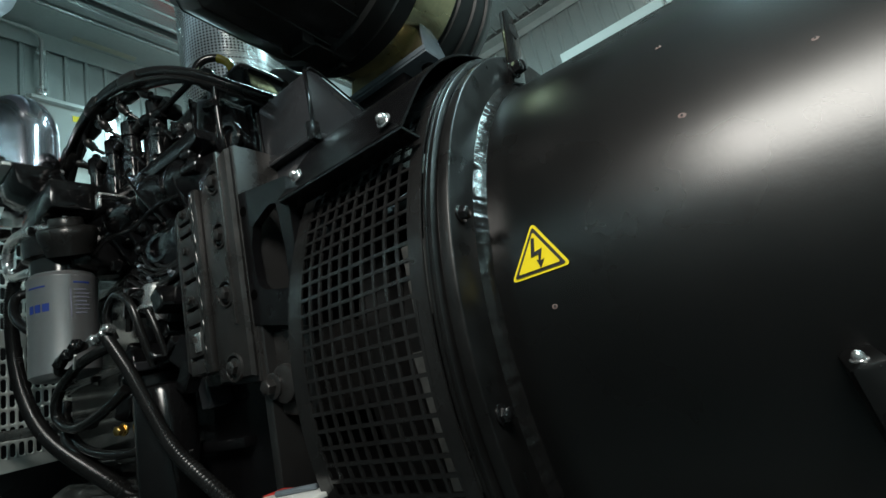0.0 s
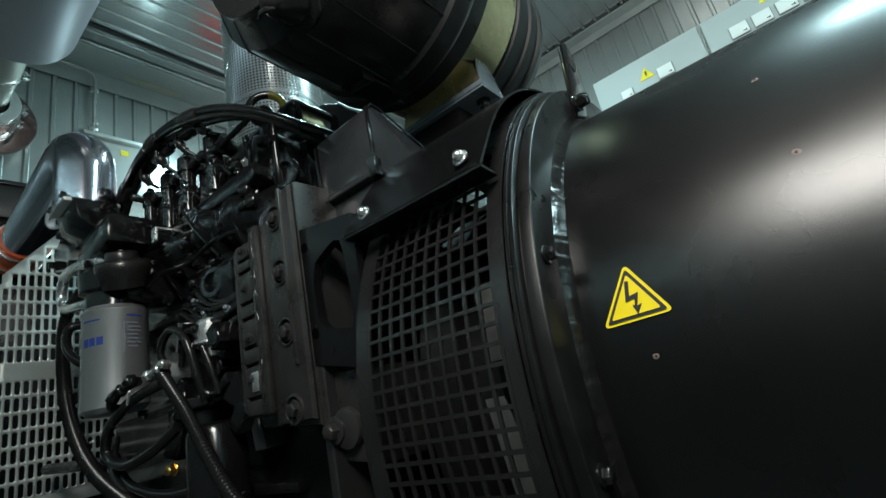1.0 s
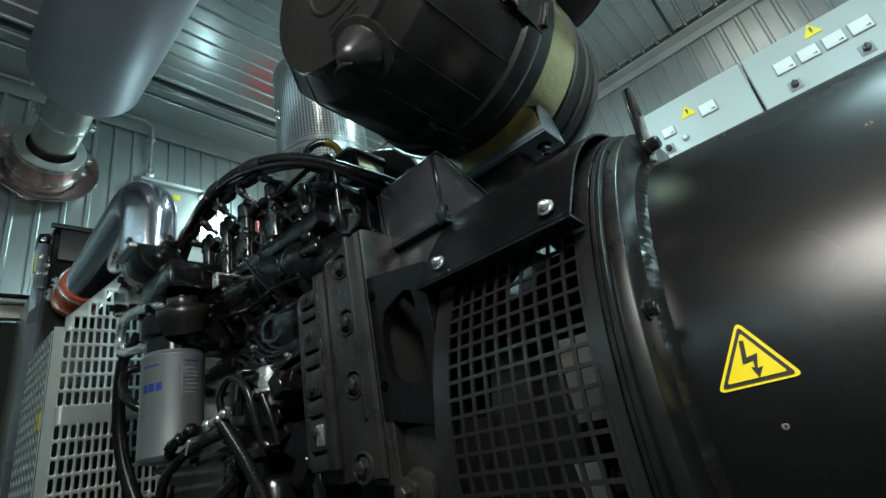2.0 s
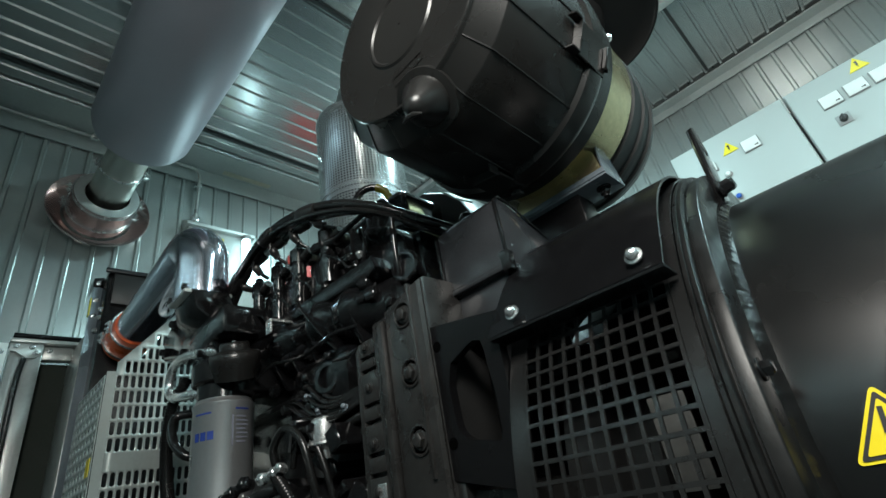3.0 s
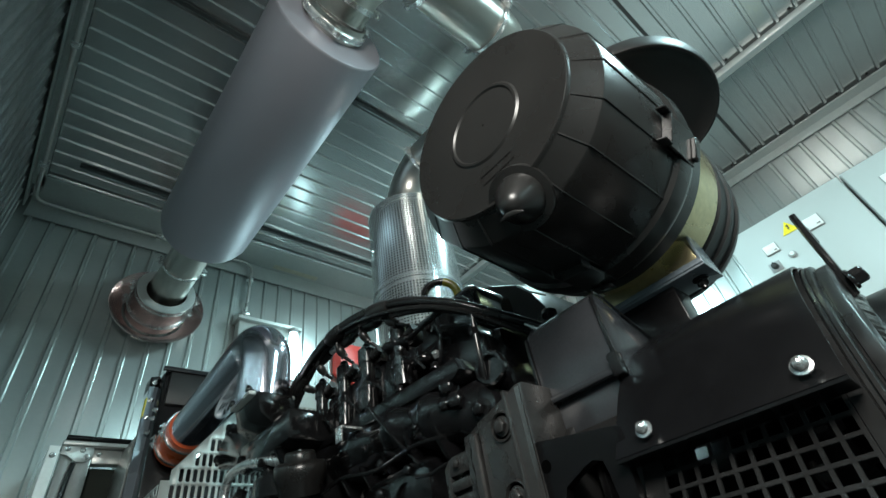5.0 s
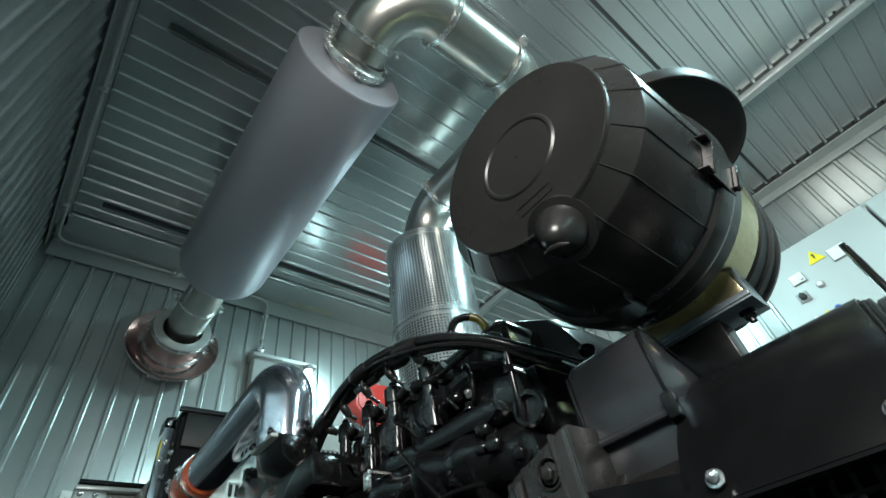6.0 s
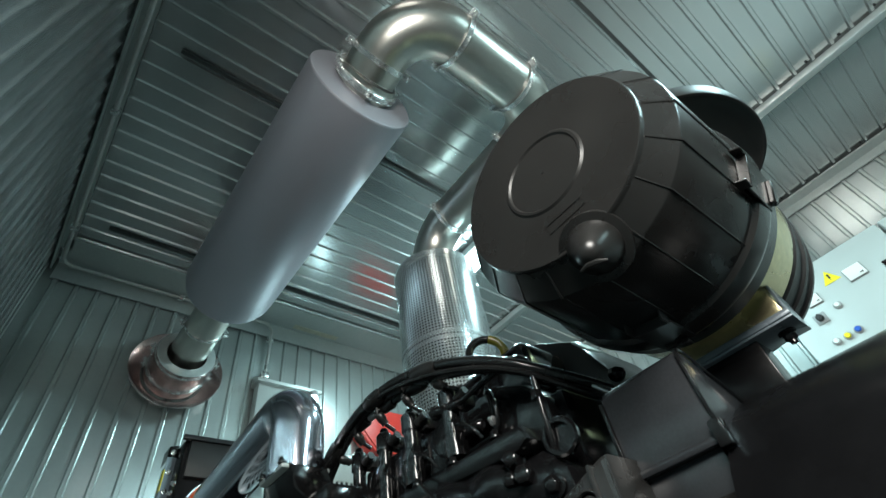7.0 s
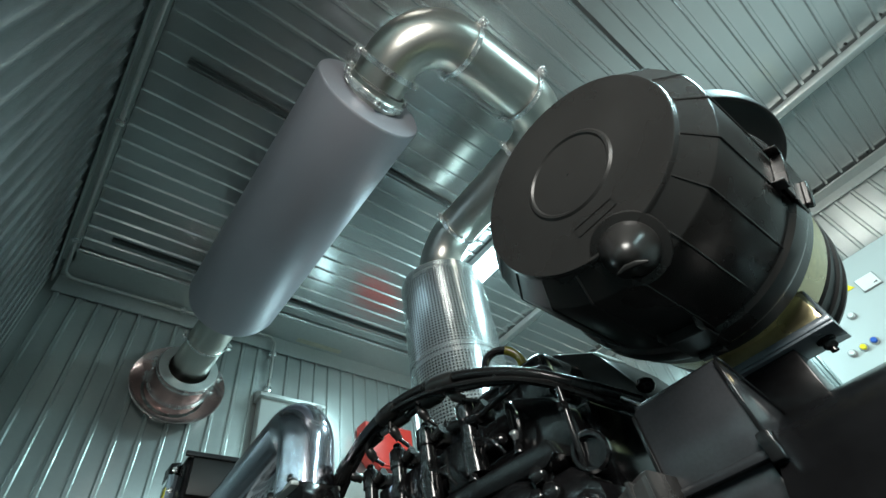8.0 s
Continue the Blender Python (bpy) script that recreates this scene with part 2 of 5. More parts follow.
def hexhead(p, d, r, h, washer=0.0):
    def f(bm):
        dd = Vector(d).normalized()
        if washer:
            lathe(p, dd, [(0, washer), (h * 0.22, washer), (h * 0.3, washer * 0.9)], 20)(bm)
        lathe(Vector(p) + dd * (h * 0.25 if washer else 0), dd, [(0, r), (h * 0.75, r), (h * 0.9, r * 0.86), (h, r * 0.6)], 6)(bm)
    return f


def domebolt(p, d, r, h):
    return lathe(p, d, [(0, r * 1.35), (h * 0.15, r * 1.35), (h * 0.2, r), (h * 0.55, r * 0.95), (h * 0.85, r * 0.6), (h, r * 0.1)], 18)


def ring_clamp(name, centre, d, r, parent, width=0.012, mat=ZINC):
    """A band clamp: flat strip, raised wire at both rims, two ears and a through bolt."""
    d, u, v = frame_of(d)
    c = Vector(centre)
    k = 1.0 if r > 0.07 else 0.7
    pieces = [lathe(c - d * width / 2, d, [(0, r), (0, r + 0.0025), (width, r + 0.0025), (width, r), (0, r)], 48, closed=False)]
    for e in (-1, 1):
        pieces.append(lathe(c + d * (e * width * 0.42 - 0.0015), d, [(0, r + 0.002), (0, r + 0.0052), (0.003, r + 0.0052), (0.003, r + 0.002), (0, r + 0.002)], 48, closed=False))
    for side in ((-1, 1) if r > 0.07 else (-1,)):
        lug = c + u * (side * (r + 0.012 * k))
        for e in (-1, 1):
            m = Matrix((u, v, d)).transposed().to_4x4()
            m.translation = lug + v * (e * 0.011 * k)
            pieces.append(box(-0.014 * k, 0.014 * k, -0.002, 0.002, -width * 0.6, width * 0.6, 0.001, 1, m))
        pieces += [rod(lug - v * 0.026 * k, lug + v * 0.03 * k, 0.0042 * k, seg=10), hexhead(lug + v * 0.013 * k, v, 0.0085 * k, 0.009 * k), hexhead(lug - v * 0.013 * k, -v, 0.0085 * k, 0.008 * k)]
    return part(name, B(*pieces), mat, parent)


def corrugated(axis, a0, a1, b0, b1, plane, inward, pitch, rib, depth, step=None):
    """A sheet with ribs: a runs across the ribs, b along them; ribs stand proud by depth towards inward."""
    def f(bm):
        xs = [a0]
        prof = [0.0]
        a = a0 + pitch * 0.5
        while a + rib * 3 < a1:
            # one folded rib: flank, narrow crown, flank
            for da, h in ((0.0, 0.0), (0.10, 0.12), (0.50, 0.88), (0.62, 1.0), (1.9, 1.0), (2.02, 0.88), (2.42, 0.12), (2.52, 0.0)):
                xs.append(a + rib * da)
                prof.append(depth * h)
            a += pitch
        xs.append(a1)
        prof.append(0.0)
        rows = []
        for b in (b0, b1):
            row = []
            for x, h in zip(xs, prof):
                q = plane + inward * h
                row.append(bm.verts.new({"x": (q, x, b), "y": (x, q, b), "z": (b, x, q)}[axis]))
            rows.append(row)
        for i in range(len(xs) - 1):
            bm.faces.new((rows[0][i], rows[0][i + 1], rows[1][i + 1], rows[1][i]))
        # back sheet for thickness
        back = plane - inward * 0.06
        vs = [bm.verts.new({"x": (back, a, b), "y": (a, back, b), "z": (b, a, back)}[axis]) for a, b in ((a0, b0), (a1, b0), (a1, b1), (a0, b1))]
        bm.faces.new(vs)
    return f

# ---- the room ----
def wall(name, bm, mat, label):
    ob = single(name, bm, mat, label, "wall", kind="structure")
    return ob


tagged(new("floor", mesh_from(B(box(XL - 0.1, XR + 0.1, YS - 0.1, YN + 0.1, -0.08, 0.0)), "floor", CONCRETE)), "dark grey steel floor plate", "floor", kind="structure")
wall("wall_north", B(corrugated("y", XL, XR, 0, ZC, YN, -1, 0.0845, 0.0095, 0.011)), GALV, "pale galvanised corrugated end wall")
wall("wall_east", B(corrugated("x", YS, YN, 0, ZC, XR, -1, 0.0845, 0.0095, 0.008)), GALV, "pale galvanised corrugated wall behind the cabinets")
wall("wall_south", B(corrugated("y", XL, XR, 0, ZC, YS, 1, 0.0845, 0.0095, 0.008)), GALV, "pale galvanised corrugated rear wall")
# opening and frame are out of view, added to hold the side lamp
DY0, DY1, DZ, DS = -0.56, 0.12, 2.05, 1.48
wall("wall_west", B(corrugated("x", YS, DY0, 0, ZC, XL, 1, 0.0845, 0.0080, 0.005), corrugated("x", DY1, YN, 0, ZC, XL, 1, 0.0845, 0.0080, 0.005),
                    corrugated("x", DY0, DY1, DZ, ZC, XL, 1, 0.0845, 0.0080, 0.005), corrugated("x", DY0, DY1, 0, DS, XL, 1, 0.0845, 0.0080, 0.005)), CEILM, "pale galvanised corrugated side wall with an assumed window opening, out of view")
tagged(new("assumed_window", mesh_from(B(box(XL - 0.06, XL + 0.014, DY0 - 0.03, DY0, DS - 0.03, DZ + 0.03), box(XL - 0.06, XL + 0.014, DY1, DY1 + 0.03, DS - 0.03, DZ + 0.03),
                                   box(XL - 0.06, XL + 0.014, DY0, DY1, DZ, DZ + 0.03), box(XL - 0.06, XL + 0.014, DY0, DY1, DS - 0.03, DS)), "assumed_window", TRIM)), "pale metal frame of an assumed side window, out of view", "window frame", kind="structure")


def ceiling_sheet(bm):
    corrugated("z", YS, YN, XL, XR, ZC, -1, 0.0815, 0.0085, 0.0095)(bm)


tagged(new("ceiling", mesh_from(B(ceiling_sheet), "ceiling", CEILM)), "glossy galvanised ribbed sheet ceiling", "ceiling", kind="structure")


def trim_piece(name, bm, label):
    return tagged(new(name, mesh_from(bm, name, TRIM)), label, "trim", kind="structure")


trim_piece("trim_north", B(box(XL + 0.03, XR - 0.03, YN - 0.018, YN - 0.012, ZC - 0.115, ZC - 0.012), box(XL + 0.03, XR - 0.03, YN - 0.20, YN - 0.018, ZC - 0.024, ZC - 0.014)), "pale folded sheet trim under the ceiling")
trim_piece("trim_west", B(box(XL + 0.012, XL + 0.018, YS, YN - 0.02, ZC - 0.07, ZC - 0.012), box(XL + 0.018, XL + 0.06, YS, YN - 0.13, ZC - 0.024, ZC - 0.014)), "pale folded sheet trim under the ceiling")
trim_piece("trim_east", B(box(XR - 0.018, XR - 0.012, YS, YN - 0.02, ZC - 0.07, ZC - 0.012), box(XR - 0.09, XR - 0.018, YS, YN - 0.13, ZC - 0.024, ZC - 0.014)), "pale folded sheet trim under the ceiling")

trim_piece("trim_rail", B(box(1.98, 2.02, YS + 0.02, YN - 0.21, ZC - 0.045, ZC - 0.010, 0.003)), "pale sheet metal rail across the ceiling")

# dark strips paint the shadow in the open laps between the roof sheets
for yy in (2.177, 1.221, 0.265, -0.69):
    tagged(new("trim_lap_shade", mesh_from(B(box(-0.150, XR - 0.12, yy - 0.007, yy + 0.007, ZC - 0.0165, ZC - 0.004)), "trim_lap_shade", SEAM)), "dark strip painted as shadow in an open roof sheet lap", "trim", kind="structure")

# screws along the ceiling trim and the rail
scr = thing("trim_screws", "small dark screw heads along the ceiling trim", "screws", (XR - 0.05, 0, ZC - 0.02), kind="stuff")
bm = bmesh.new()
for i in range(34):
    yy = -2.2 + i * 0.1415
    if yy < YN - 0.1:
        lathe((XR - 0.10, yy + 0.03, ZC - 0.001), (0, 0, -1), [(0, 0.006), (0.003, 0.006), (0.005, 0.003)], 8)(bm)
        lathe((1.965, yy + 0.03, ZC - 0.001), (0, 0, -1), [(0, 0.006), (0.003, 0.006), (0.005, 0.003)], 8)(bm)
part("screw_row", bm, SIGNBLACK, scr)

# ceiling lamps
for lx, ly, half, _ in CEILING_LAMPS:
    lamp = thing("ceiling_light", "slim white ceiling tube light, switched on", "ceiling light", (lx, ly, ZC - 0.05), "ceiling lights")
    part("housing", B(box(lx - 0.06, lx + 0.06, ly - half - 0.02, ly + half + 0.02, ZC - 0.05, ZC - 0.008, 0.006)), WHITE, lamp)
    part("diffuser", B(box(lx - 0.05, lx + 0.05, ly - half, ly + half, ZC - 0.085, ZC - 0.05, 0.012, 3)), TUBE, lamp, "glowing white diffuser")

# conduit on wall and ceiling edge
cond = thing("conduit", "thin grey steel conduit along the ceiling edge", "conduit", (XL + 0.1, YN - 0.05, ZC - 0.05))
part("run", B(sweep(bend_path([(XL + 0.045, -2.5, ZC - 0.045), (XL + 0.045, YN - 0.045, ZC - 0.045), (0.74, YN - 0.045, ZC - 0.05), (0.74, YN - 0.030, 2.36)], 0.05), 0.008, 10)), ALU, cond)
for cx, cy, cz in ((XL + 0.045, 1.55, ZC - 0.045), (XL + 0.045, 2.2, ZC - 0.045), (0.25, YN - 0.045, ZC - 0.048)):
    part("saddle", B(box(cx - 0.014, cx + 0.014, cy - 0.012, cy + 0.012, cz - 0.014, cz + 0.02, 0.003)), ZINC, cond)
part("saddle", B(box(0.722, 0.758, YN - 0.04, YN - 0.012, 2.62, 2.645, 0.003)), ZINC, cond)
part("saddle", B(box(0.722, 0.758, YN - 0.04, YN - 0.012, 2.40, 2.43, 0.003)), ZINC, cond)

# wall enclosure with a lamp beside the conduit
enc = thing("wall_enclosure", "pale grey wall box with a sloping lid and a yellow sticker", "wall box", (0.86, YN - 0.06, 2.1))
part("box_body", B(box(0.70, 1.02, YN - 0.075, YN - 0.012, 1.98, 2.34, 0.006)), CABINET, enc)
part("box_lid", B(prism([(YN - 0.012, 2.40), (YN - 0.10, 2.352), (YN - 0.10, 2.335), (YN - 0.012, 2.335)], "x", 0.685, 1.035, 0.003)), TRIM, enc)
part("sticker", B(box(0.84, 0.875, YN - 0.0775, YN - 0.0755, 2.27, 2.30)), YELLOW, enc, "small yellow sticker")
wl = thing("wall_light", "upright glowing tube light on the end wall", "wall light", (0.985, YN - 0.085, 2.17))
part("tube", B(rod((0.985, YN - 0.103, 2.03), (0.985, YN - 0.103, 2.31), 0.022, seg=16, bevel=0.006)), WALLTUBE, wl, "glowing white tube")
part("cap", B(rod((0.985, YN - 0.103, 2.005), (0.985, YN - 0.103, 2.031), 0.024, seg=16, bevel=0.003)), GREYP, wl)
part("cap", B(rod((0.985, YN - 0.103, 2.309), (0.985, YN - 0.103, 2.333), 0.024, seg=16, bevel=0.003)), GREYP, wl)
part("clip", B(box(0.97, 1.0, YN - 0.085, YN - 0.077, 2.02, 2.32)), GREYP, wl)

red = thing("fire_alarm_box", "red painted metal box on the end wall", "alarm box", (1.41, YN - 0.05, 2.05))
RED_OUT = [(1.27, 2.16), (1.35, 2.07), (1.50, 2.07), (1.58, 2.16), (1.58, 2.315), (1.27, 2.315)]
part("box_body", B(prism(RED_OUT, "y", YN - 0.11, YN - 0.012, 0.010)), RED, red)
part("front_cover", B(prism([(1.425 + (x - 1.425) * 0.9, 2.20 + (z - 2.20) * 0.9) for x, z in RED_OUT], "y", YN - 0.118, YN - 0.1095, 0.004)), RED, red)

lab = single("ceiling_label", B(box(0.86, 1.14, YN - 0.075, YN - 0.04, ZC - 0.0265, ZC - 0.0245)), material("faded_label", (0.55, 0.53, 0.42), 0.6, vary=0.2, scale=20), "faded paper label on the ceiling trim", "label")

# ---- control cabinets ----
CX = 2.40


def cabinet(y0, y1, ztop, signs, locks, knobs, buttons):
    c = thing("control_cabinet", "pale grey powder-coated control cabinet with closed door", "cabinet", ((CX + XR) / 2, (y0 + y1) / 2, 0.1), "control cabinets")
    part("body", B(box(CX + 0.02, XR - 0.03, y0 + 0.002, y1 - 0.002, 0.1, ztop, 0.004)), CABINET, c)
    part("plinth", B(box(CX + 0.04, XR - 0.05, y0 + 0.01, y1 - 0.01, 0.0, 0.1)), SEAM, c)
    door = part("door", B(box(CX, CX + 0.018, y0 + 0.006, y1 - 0.006, 0.13, ztop - 0.012, 0.004)), CABINET, c)
    for y, z, s in signs:
        h = s * 0.87
        part("warning_sticker", B(prism([(y - s / 2, z - h / 3), (y + s / 2, z - h / 3), (y, z + h * 2 / 3)], "x", CX - 0.003, CX - 0.0005)), YELLOW, door, "yellow triangular warning sticker")
        k = s * 0.06
        part("sticker_bolt", B(prism([(y - k, z + h * .35), (y + k * 1.2, z + h * .3), (y + k * .2, z + h * .08), (y + k * 1.2, z + h * .08), (y - k * .5, z - h * .2), (y, z), (y - k, z)], "x", CX - 0.0045, CX - 0.003)), SIGNBLACK, door)
    for y, z, w in locks:
        lk = part("lock", B(box(CX - 0.008, CX + 0.002, y - w / 2, y + w / 2, z - w * 0.42, z + w * 0.42, 0.004)), GREYP, door, "grey rectangular meter bezel")
        part("lock_face", B(box(CX - 0.0105, CX - 0.0075, y - w * 0.455, y + w * 0.455, z - w * 0.375, z + w * 0.375, 0.001)), WHITE, lk)
        part("needle", B(box(CX - 0.0125, CX - 0.0104, y - w * 0.30, y - w * 0.16, z - w * 0.24, z - w * 0.20), box(CX - 0.0125, CX - 0.0104, y - w * 0.34, y - w * 0.29, z - w * 0.27, z - w * 0.17)), SIGNBLACK, lk)
    for y, z in knobs:
        kb = part("selector_plate", B(box(CX - 0.004, CX + 0.002, y - 0.024, y + 0.024, z - 0.024, z + 0.024, 0.002)), GREYP, door)
        part("selector_knob", B(rod((CX - 0.004, y, z), (CX - 0.026, y, z), 0.014, seg=16, bevel=0.002), box(CX - 0.032, CX - 0.02, y - 0.004, y + 0.004, z - 0.014, z + 0.014, 0.001)), SIGNBLACK, kb)
    for y, z, m in buttons:
        bt = part("push_button", B(lathe((CX + 0.002, y, z), (-1, 0, 0), [(0, 0.017), (0.006, 0.017), (0.008, 0.014)], 20)), GREYP, door)
        part("button_cap", B(lathe((CX - 0.006, y, z), (-1, 0, 0), [(0, 0.0115), (0.008, 0.0115), (0.011, 0.009)], 20)), m, bt)
    return c


cabinet(0.078, 0.60, 2.23, [(0.345, 2.115, 0.07)], [(0.262, 2.085, 0.075), (0.452, 2.068, 0.06)], [(0.478, 1.985)],
        [(0.396, 2.0, WHITE), (0.491, 1.873, WHITE), (0.446, 1.873, YELLOW), (0.402, 1.877, BLUEP)])
cabinet(-0.62, 0.074, 2.23, [(-0.19, 2.175, 0.07)], [(-0.056, 2.089, 0.075), (-0.145, 2.089, 0.075), (-0.234, 2.089, 0.075), (-0.323, 2.089, 0.075)], [(-0.055, 1.985), (-0.30, 1.985)], [])
cabinet(-1.32, -0.624, 2.23, [], [], [], [])

# ---- generator base and alternator ----
AX, AZ, AR = 0.860, 0.841, 0.369
base = thing("base_frame", "black painted steel skid under the generator set", "base frame", (AX, 0.4, 0))
for xx in (0.50, 1.22):
    part("rail", B(box(xx - 0.05, xx + 0.05, -1.3, 2.15, 0.0, 0.36, 0.006)), GUARD, base)
for yy in (-1.2, -0.2, 0.75, 1.6):
    part("cross_member", B(box(0.55, 1.17, yy - 0.05, yy + 0.05, 0.04, 0.30, 0.006)), GUARD, base)

alt = thing("alternator", "large glossy black painted cylindrical alternator", "alternator", (AX, -0.3, 0.36))
part("shell", B(lathe((AX, -1.05, AZ), (0, 1, 0), [(0, AR - 0.05), (0.03, AR), (1.314, AR), (1.319, AR - 0.006)], 160)), SHELL, alt)
part("foot", B(box(0.55, 0.68, -0.85, 0.10, 0.36, 0.60, 0.01)), SHELL, alt)
part("foot", B(box(1.04, 1.17, -0.85, 0.10, 0.36, 0.60, 0.01)), SHELL, alt)


def weld(bm):
    rings = []
    n = 720
    for i in range(n):
        a = 2 * math.pi * i / n
        w = 0.0012 * noise.noise((70 * math.cos(a), 70 * math.sin(a), 0.3)) + 0.0014 * noise.noise((190 * math.cos(a), 150 * math.sin(a), 4.3))
        o = Vector((math.cos(a), 0, math.sin(a)))
        rings.append([bm.verts.new(Vector((AX, 0.2685 + dy * (1 + 60 * w), AZ)) + o * (AR + dr + w * k)) for dy, dr, k in ((0.0, 0.013, 0.4), (-0.003, 0.0085, 1.3), (-0.006, 0.0035, 1.3), (-0.0085, -0.002, 0.3))])
    for i in range(n):
        m, k = rings[i], rings[(i + 1) % n]
        for h in range(3):
            bm.faces.new((m[h], m[h + 1], k[h + 1], k[h]))


part("weld_bead", B(weld), WELDM, alt, "uneven glossy weld bead")
part("end_flange", B(lathe((AX, 0.2685, AZ), (0, 1, 0), [(0, AR - 0.01), (0, 0.4200), (0.0008, 0.4214), (0.002, 0.4222), (0.0125, 0.4222), (0.0135, 0.4195), (0.0152, 0.4195), (0.0158, 0.4272), (0.0168, 0.4284), (0.0202, 0.4284), (0.0208, 0.4265), (0.0208, AR - 0.01)], 160)), RINGM, alt)
lugp = part("lifting_lug", B(prism([(0.690, 1.180), (0.735, 1.195), (0.768, 1.295), (0.764, 1.325), (0.748, 1.336), (0.728, 1.322)], "y", 0.2605, 0.2694, 0.002)), BLACK, alt, "lifting lug with a round eye")
# black plug: the eye's dark opening is coloured on, not cut
part("eye_shade_plug", B(lathe((0.746, 0.2598, 1.293), (0, 1, 0), [(0, 0.0125), (0.0102, 0.0125)], 24)), SIGNBLACK, lugp)
for px, pz in ((0.70, 1.185), (0.715, 1.192)):
    part("lug_bolt", B(hexhead((px - 0.012, 0.2605, pz + 0.012), (0, -1, 0.1), 0.009, 0.014, 0.012)), BLACK, alt)
for a in (196.5, 171):
    ar = radians(a)
    part("flange_bolt", B(hexhead((AX + 0.405 * math.cos(ar), 0.2685, AZ - 0.405 * math.sin(ar)), (0, -1, 0), 0.0065, 0.008, 0.009)), BLACK, alt)


def on_shell(y, z, off):
    return Vector((AX - math.sqrt((AR + off) ** 2 - (z - AZ) ** 2), y, z))


CHIP = material("pale_paint_chip", (0.17, 0.12, 0.11), 0.6, vary=0.4, scale=200)
PIT = material("dark_pit", (0.01, 0.01, 0.01), 0.6)
for cy, cz, cr in ((0.0755, 0.9735, 0.0028), (0.2105, 0.8538, 0.0027), (0.0765, 1.0600, 0.0028), (-0.0165, 0.9890, 0.0022)):
    p = on_shell(cy, cz, -0.0006)
    n = Vector((p.x - AX, 0, p.z - AZ)).normalized()
    rnd = random.Random(int(cy * 1000))

    def chip(bm, p=p, n=n, cr=cr, rnd=rnd):
        _, u, v = frame_of(n)
        ring = [bm.verts.new(p + n * 0.0005 + (u * math.cos(k * 0.628) * 1.25 + v * math.sin(k * 0.628)) * cr * rnd.uniform(0.7, 1.2)) for k in range(10)]
        top = bm.verts.new(p + n * 0.0013)
        for k in range(10):
            bm.faces.new((ring[k], ring[(k + 1) % 10], top))
    part("paint_chip", B(chip), CHIP, alt, "pale chip in the paint")
    part("pit", B(lathe(p + n * 0.001, n, [(0, cr * 0.38), (0.0006, cr * 0.36)], 8)), PIT, alt)

# junction block low on the alternator shell
tb = part("terminal_bracket", B(prism([(0.012, 0.70), (0.032, 0.70), (0.041, 0.780), (0.036, 0.784), (0.024, 0.784)], "x", 0.432, 0.53, 0.003)), SHELL, alt)
part("bracket_bolt", B(domebolt((0.440, 0.035, 0.784), (-0.2, 0.05, 1), 0.0032, 0.006)), ZINC, tb)

# warning sign on the shell
sign = thing("warning_sign", "yellow triangular high-voltage warning sticker on black paint", "warning sign", tuple(on_shell(0.215, 0.90, 0.0)))
TC = ((0.215, 0.932), (0.1865, 0.8845), (0.2445, 0.8825))
CEN = (sum(p[0] for p in TC) / 3, sum(p[1] for p in TC) / 3)


def tri_outline(f, rounding, n=5):
    pts = [Vector((CEN[0] + (y - CEN[0]) * f, CEN[1] + (z - CEN[1]) * f)) for y, z in TC]
    out = []
    for i in range(3):
        a, b, c = pts[i - 1], pts[i], pts[(i + 1) % 3]
        p, q = b + (a - b).normalized() * rounding, b + (c - b).normalized() * rounding
        for k in range(n + 1):
            t = k / n
            out.append((1 - t) ** 2 * p + 2 * t * (1 - t) * b + t * t * q)
    return out


def decal(outline, off, thick=0.0007):
    def f(bm):
        lo = [bm.verts.new(on_shell(p[0], p[1], off)) for p in outline]
        hi = [bm.verts.new(on_shell(p[0], p[1], off + thick)) for p in outline]
        bm.faces.new(hi)
        bm.faces.new(lo)
        n = len(lo)
        for i in range(n):
            bm.faces.new((lo[i], lo[(i + 1) % n], hi[(i + 1) % n], hi[i]))
    return f


part("sticker", B(decal(tri_outline(1.0, 0.006), 0.0008)), YELLOW, sign)
part("border", B(decal(tri_outline(0.86, 0.003), 0.0016)), SIGNBLACK, sign)
part("field", B(decal(tri_outline(0.70, 0.002), 0.0024)), YELLOW, sign)
arrow = [(0.2175, 0.917), (0.2145, 0.9165), (0.2165, 0.904), (0.2090, 0.9055), (0.2122, 0.8950), (0.2085, 0.8958), (0.2132, 0.8885), (0.2158, 0.8965), (0.2138, 0.8960), (0.2130, 0.9015), (0.2205, 0.9000)]
part("bolt_arrow", B(decal(arrow, 0.0032)), SIGNBLACK, sign)

# ---- coupling guard ----
cg = thing("coupling_guard", "black perforated guard with sheet cover over the coupling", "guard", (AX, 0.42, 0.40))
part("adapter_ring", B(lathe((AX, 0.2895, AZ), (0, 1, 0), [(0, 0.30), (0, 0.4282), (0.0007, 0.4296), (0.0036, 0.4296), (0.0044, 0.4284), (0.0048, 0.4284), (0.0048, 0.30)], 160)), RINGM, cg)
MR, MY0, MY1 = 0.430, 0.309, 0.4695
NCOL, A_LO, A_HI, NROW = 10, 143.8, 215.8, 32
pit = (MY1 - MY0) / NCOL


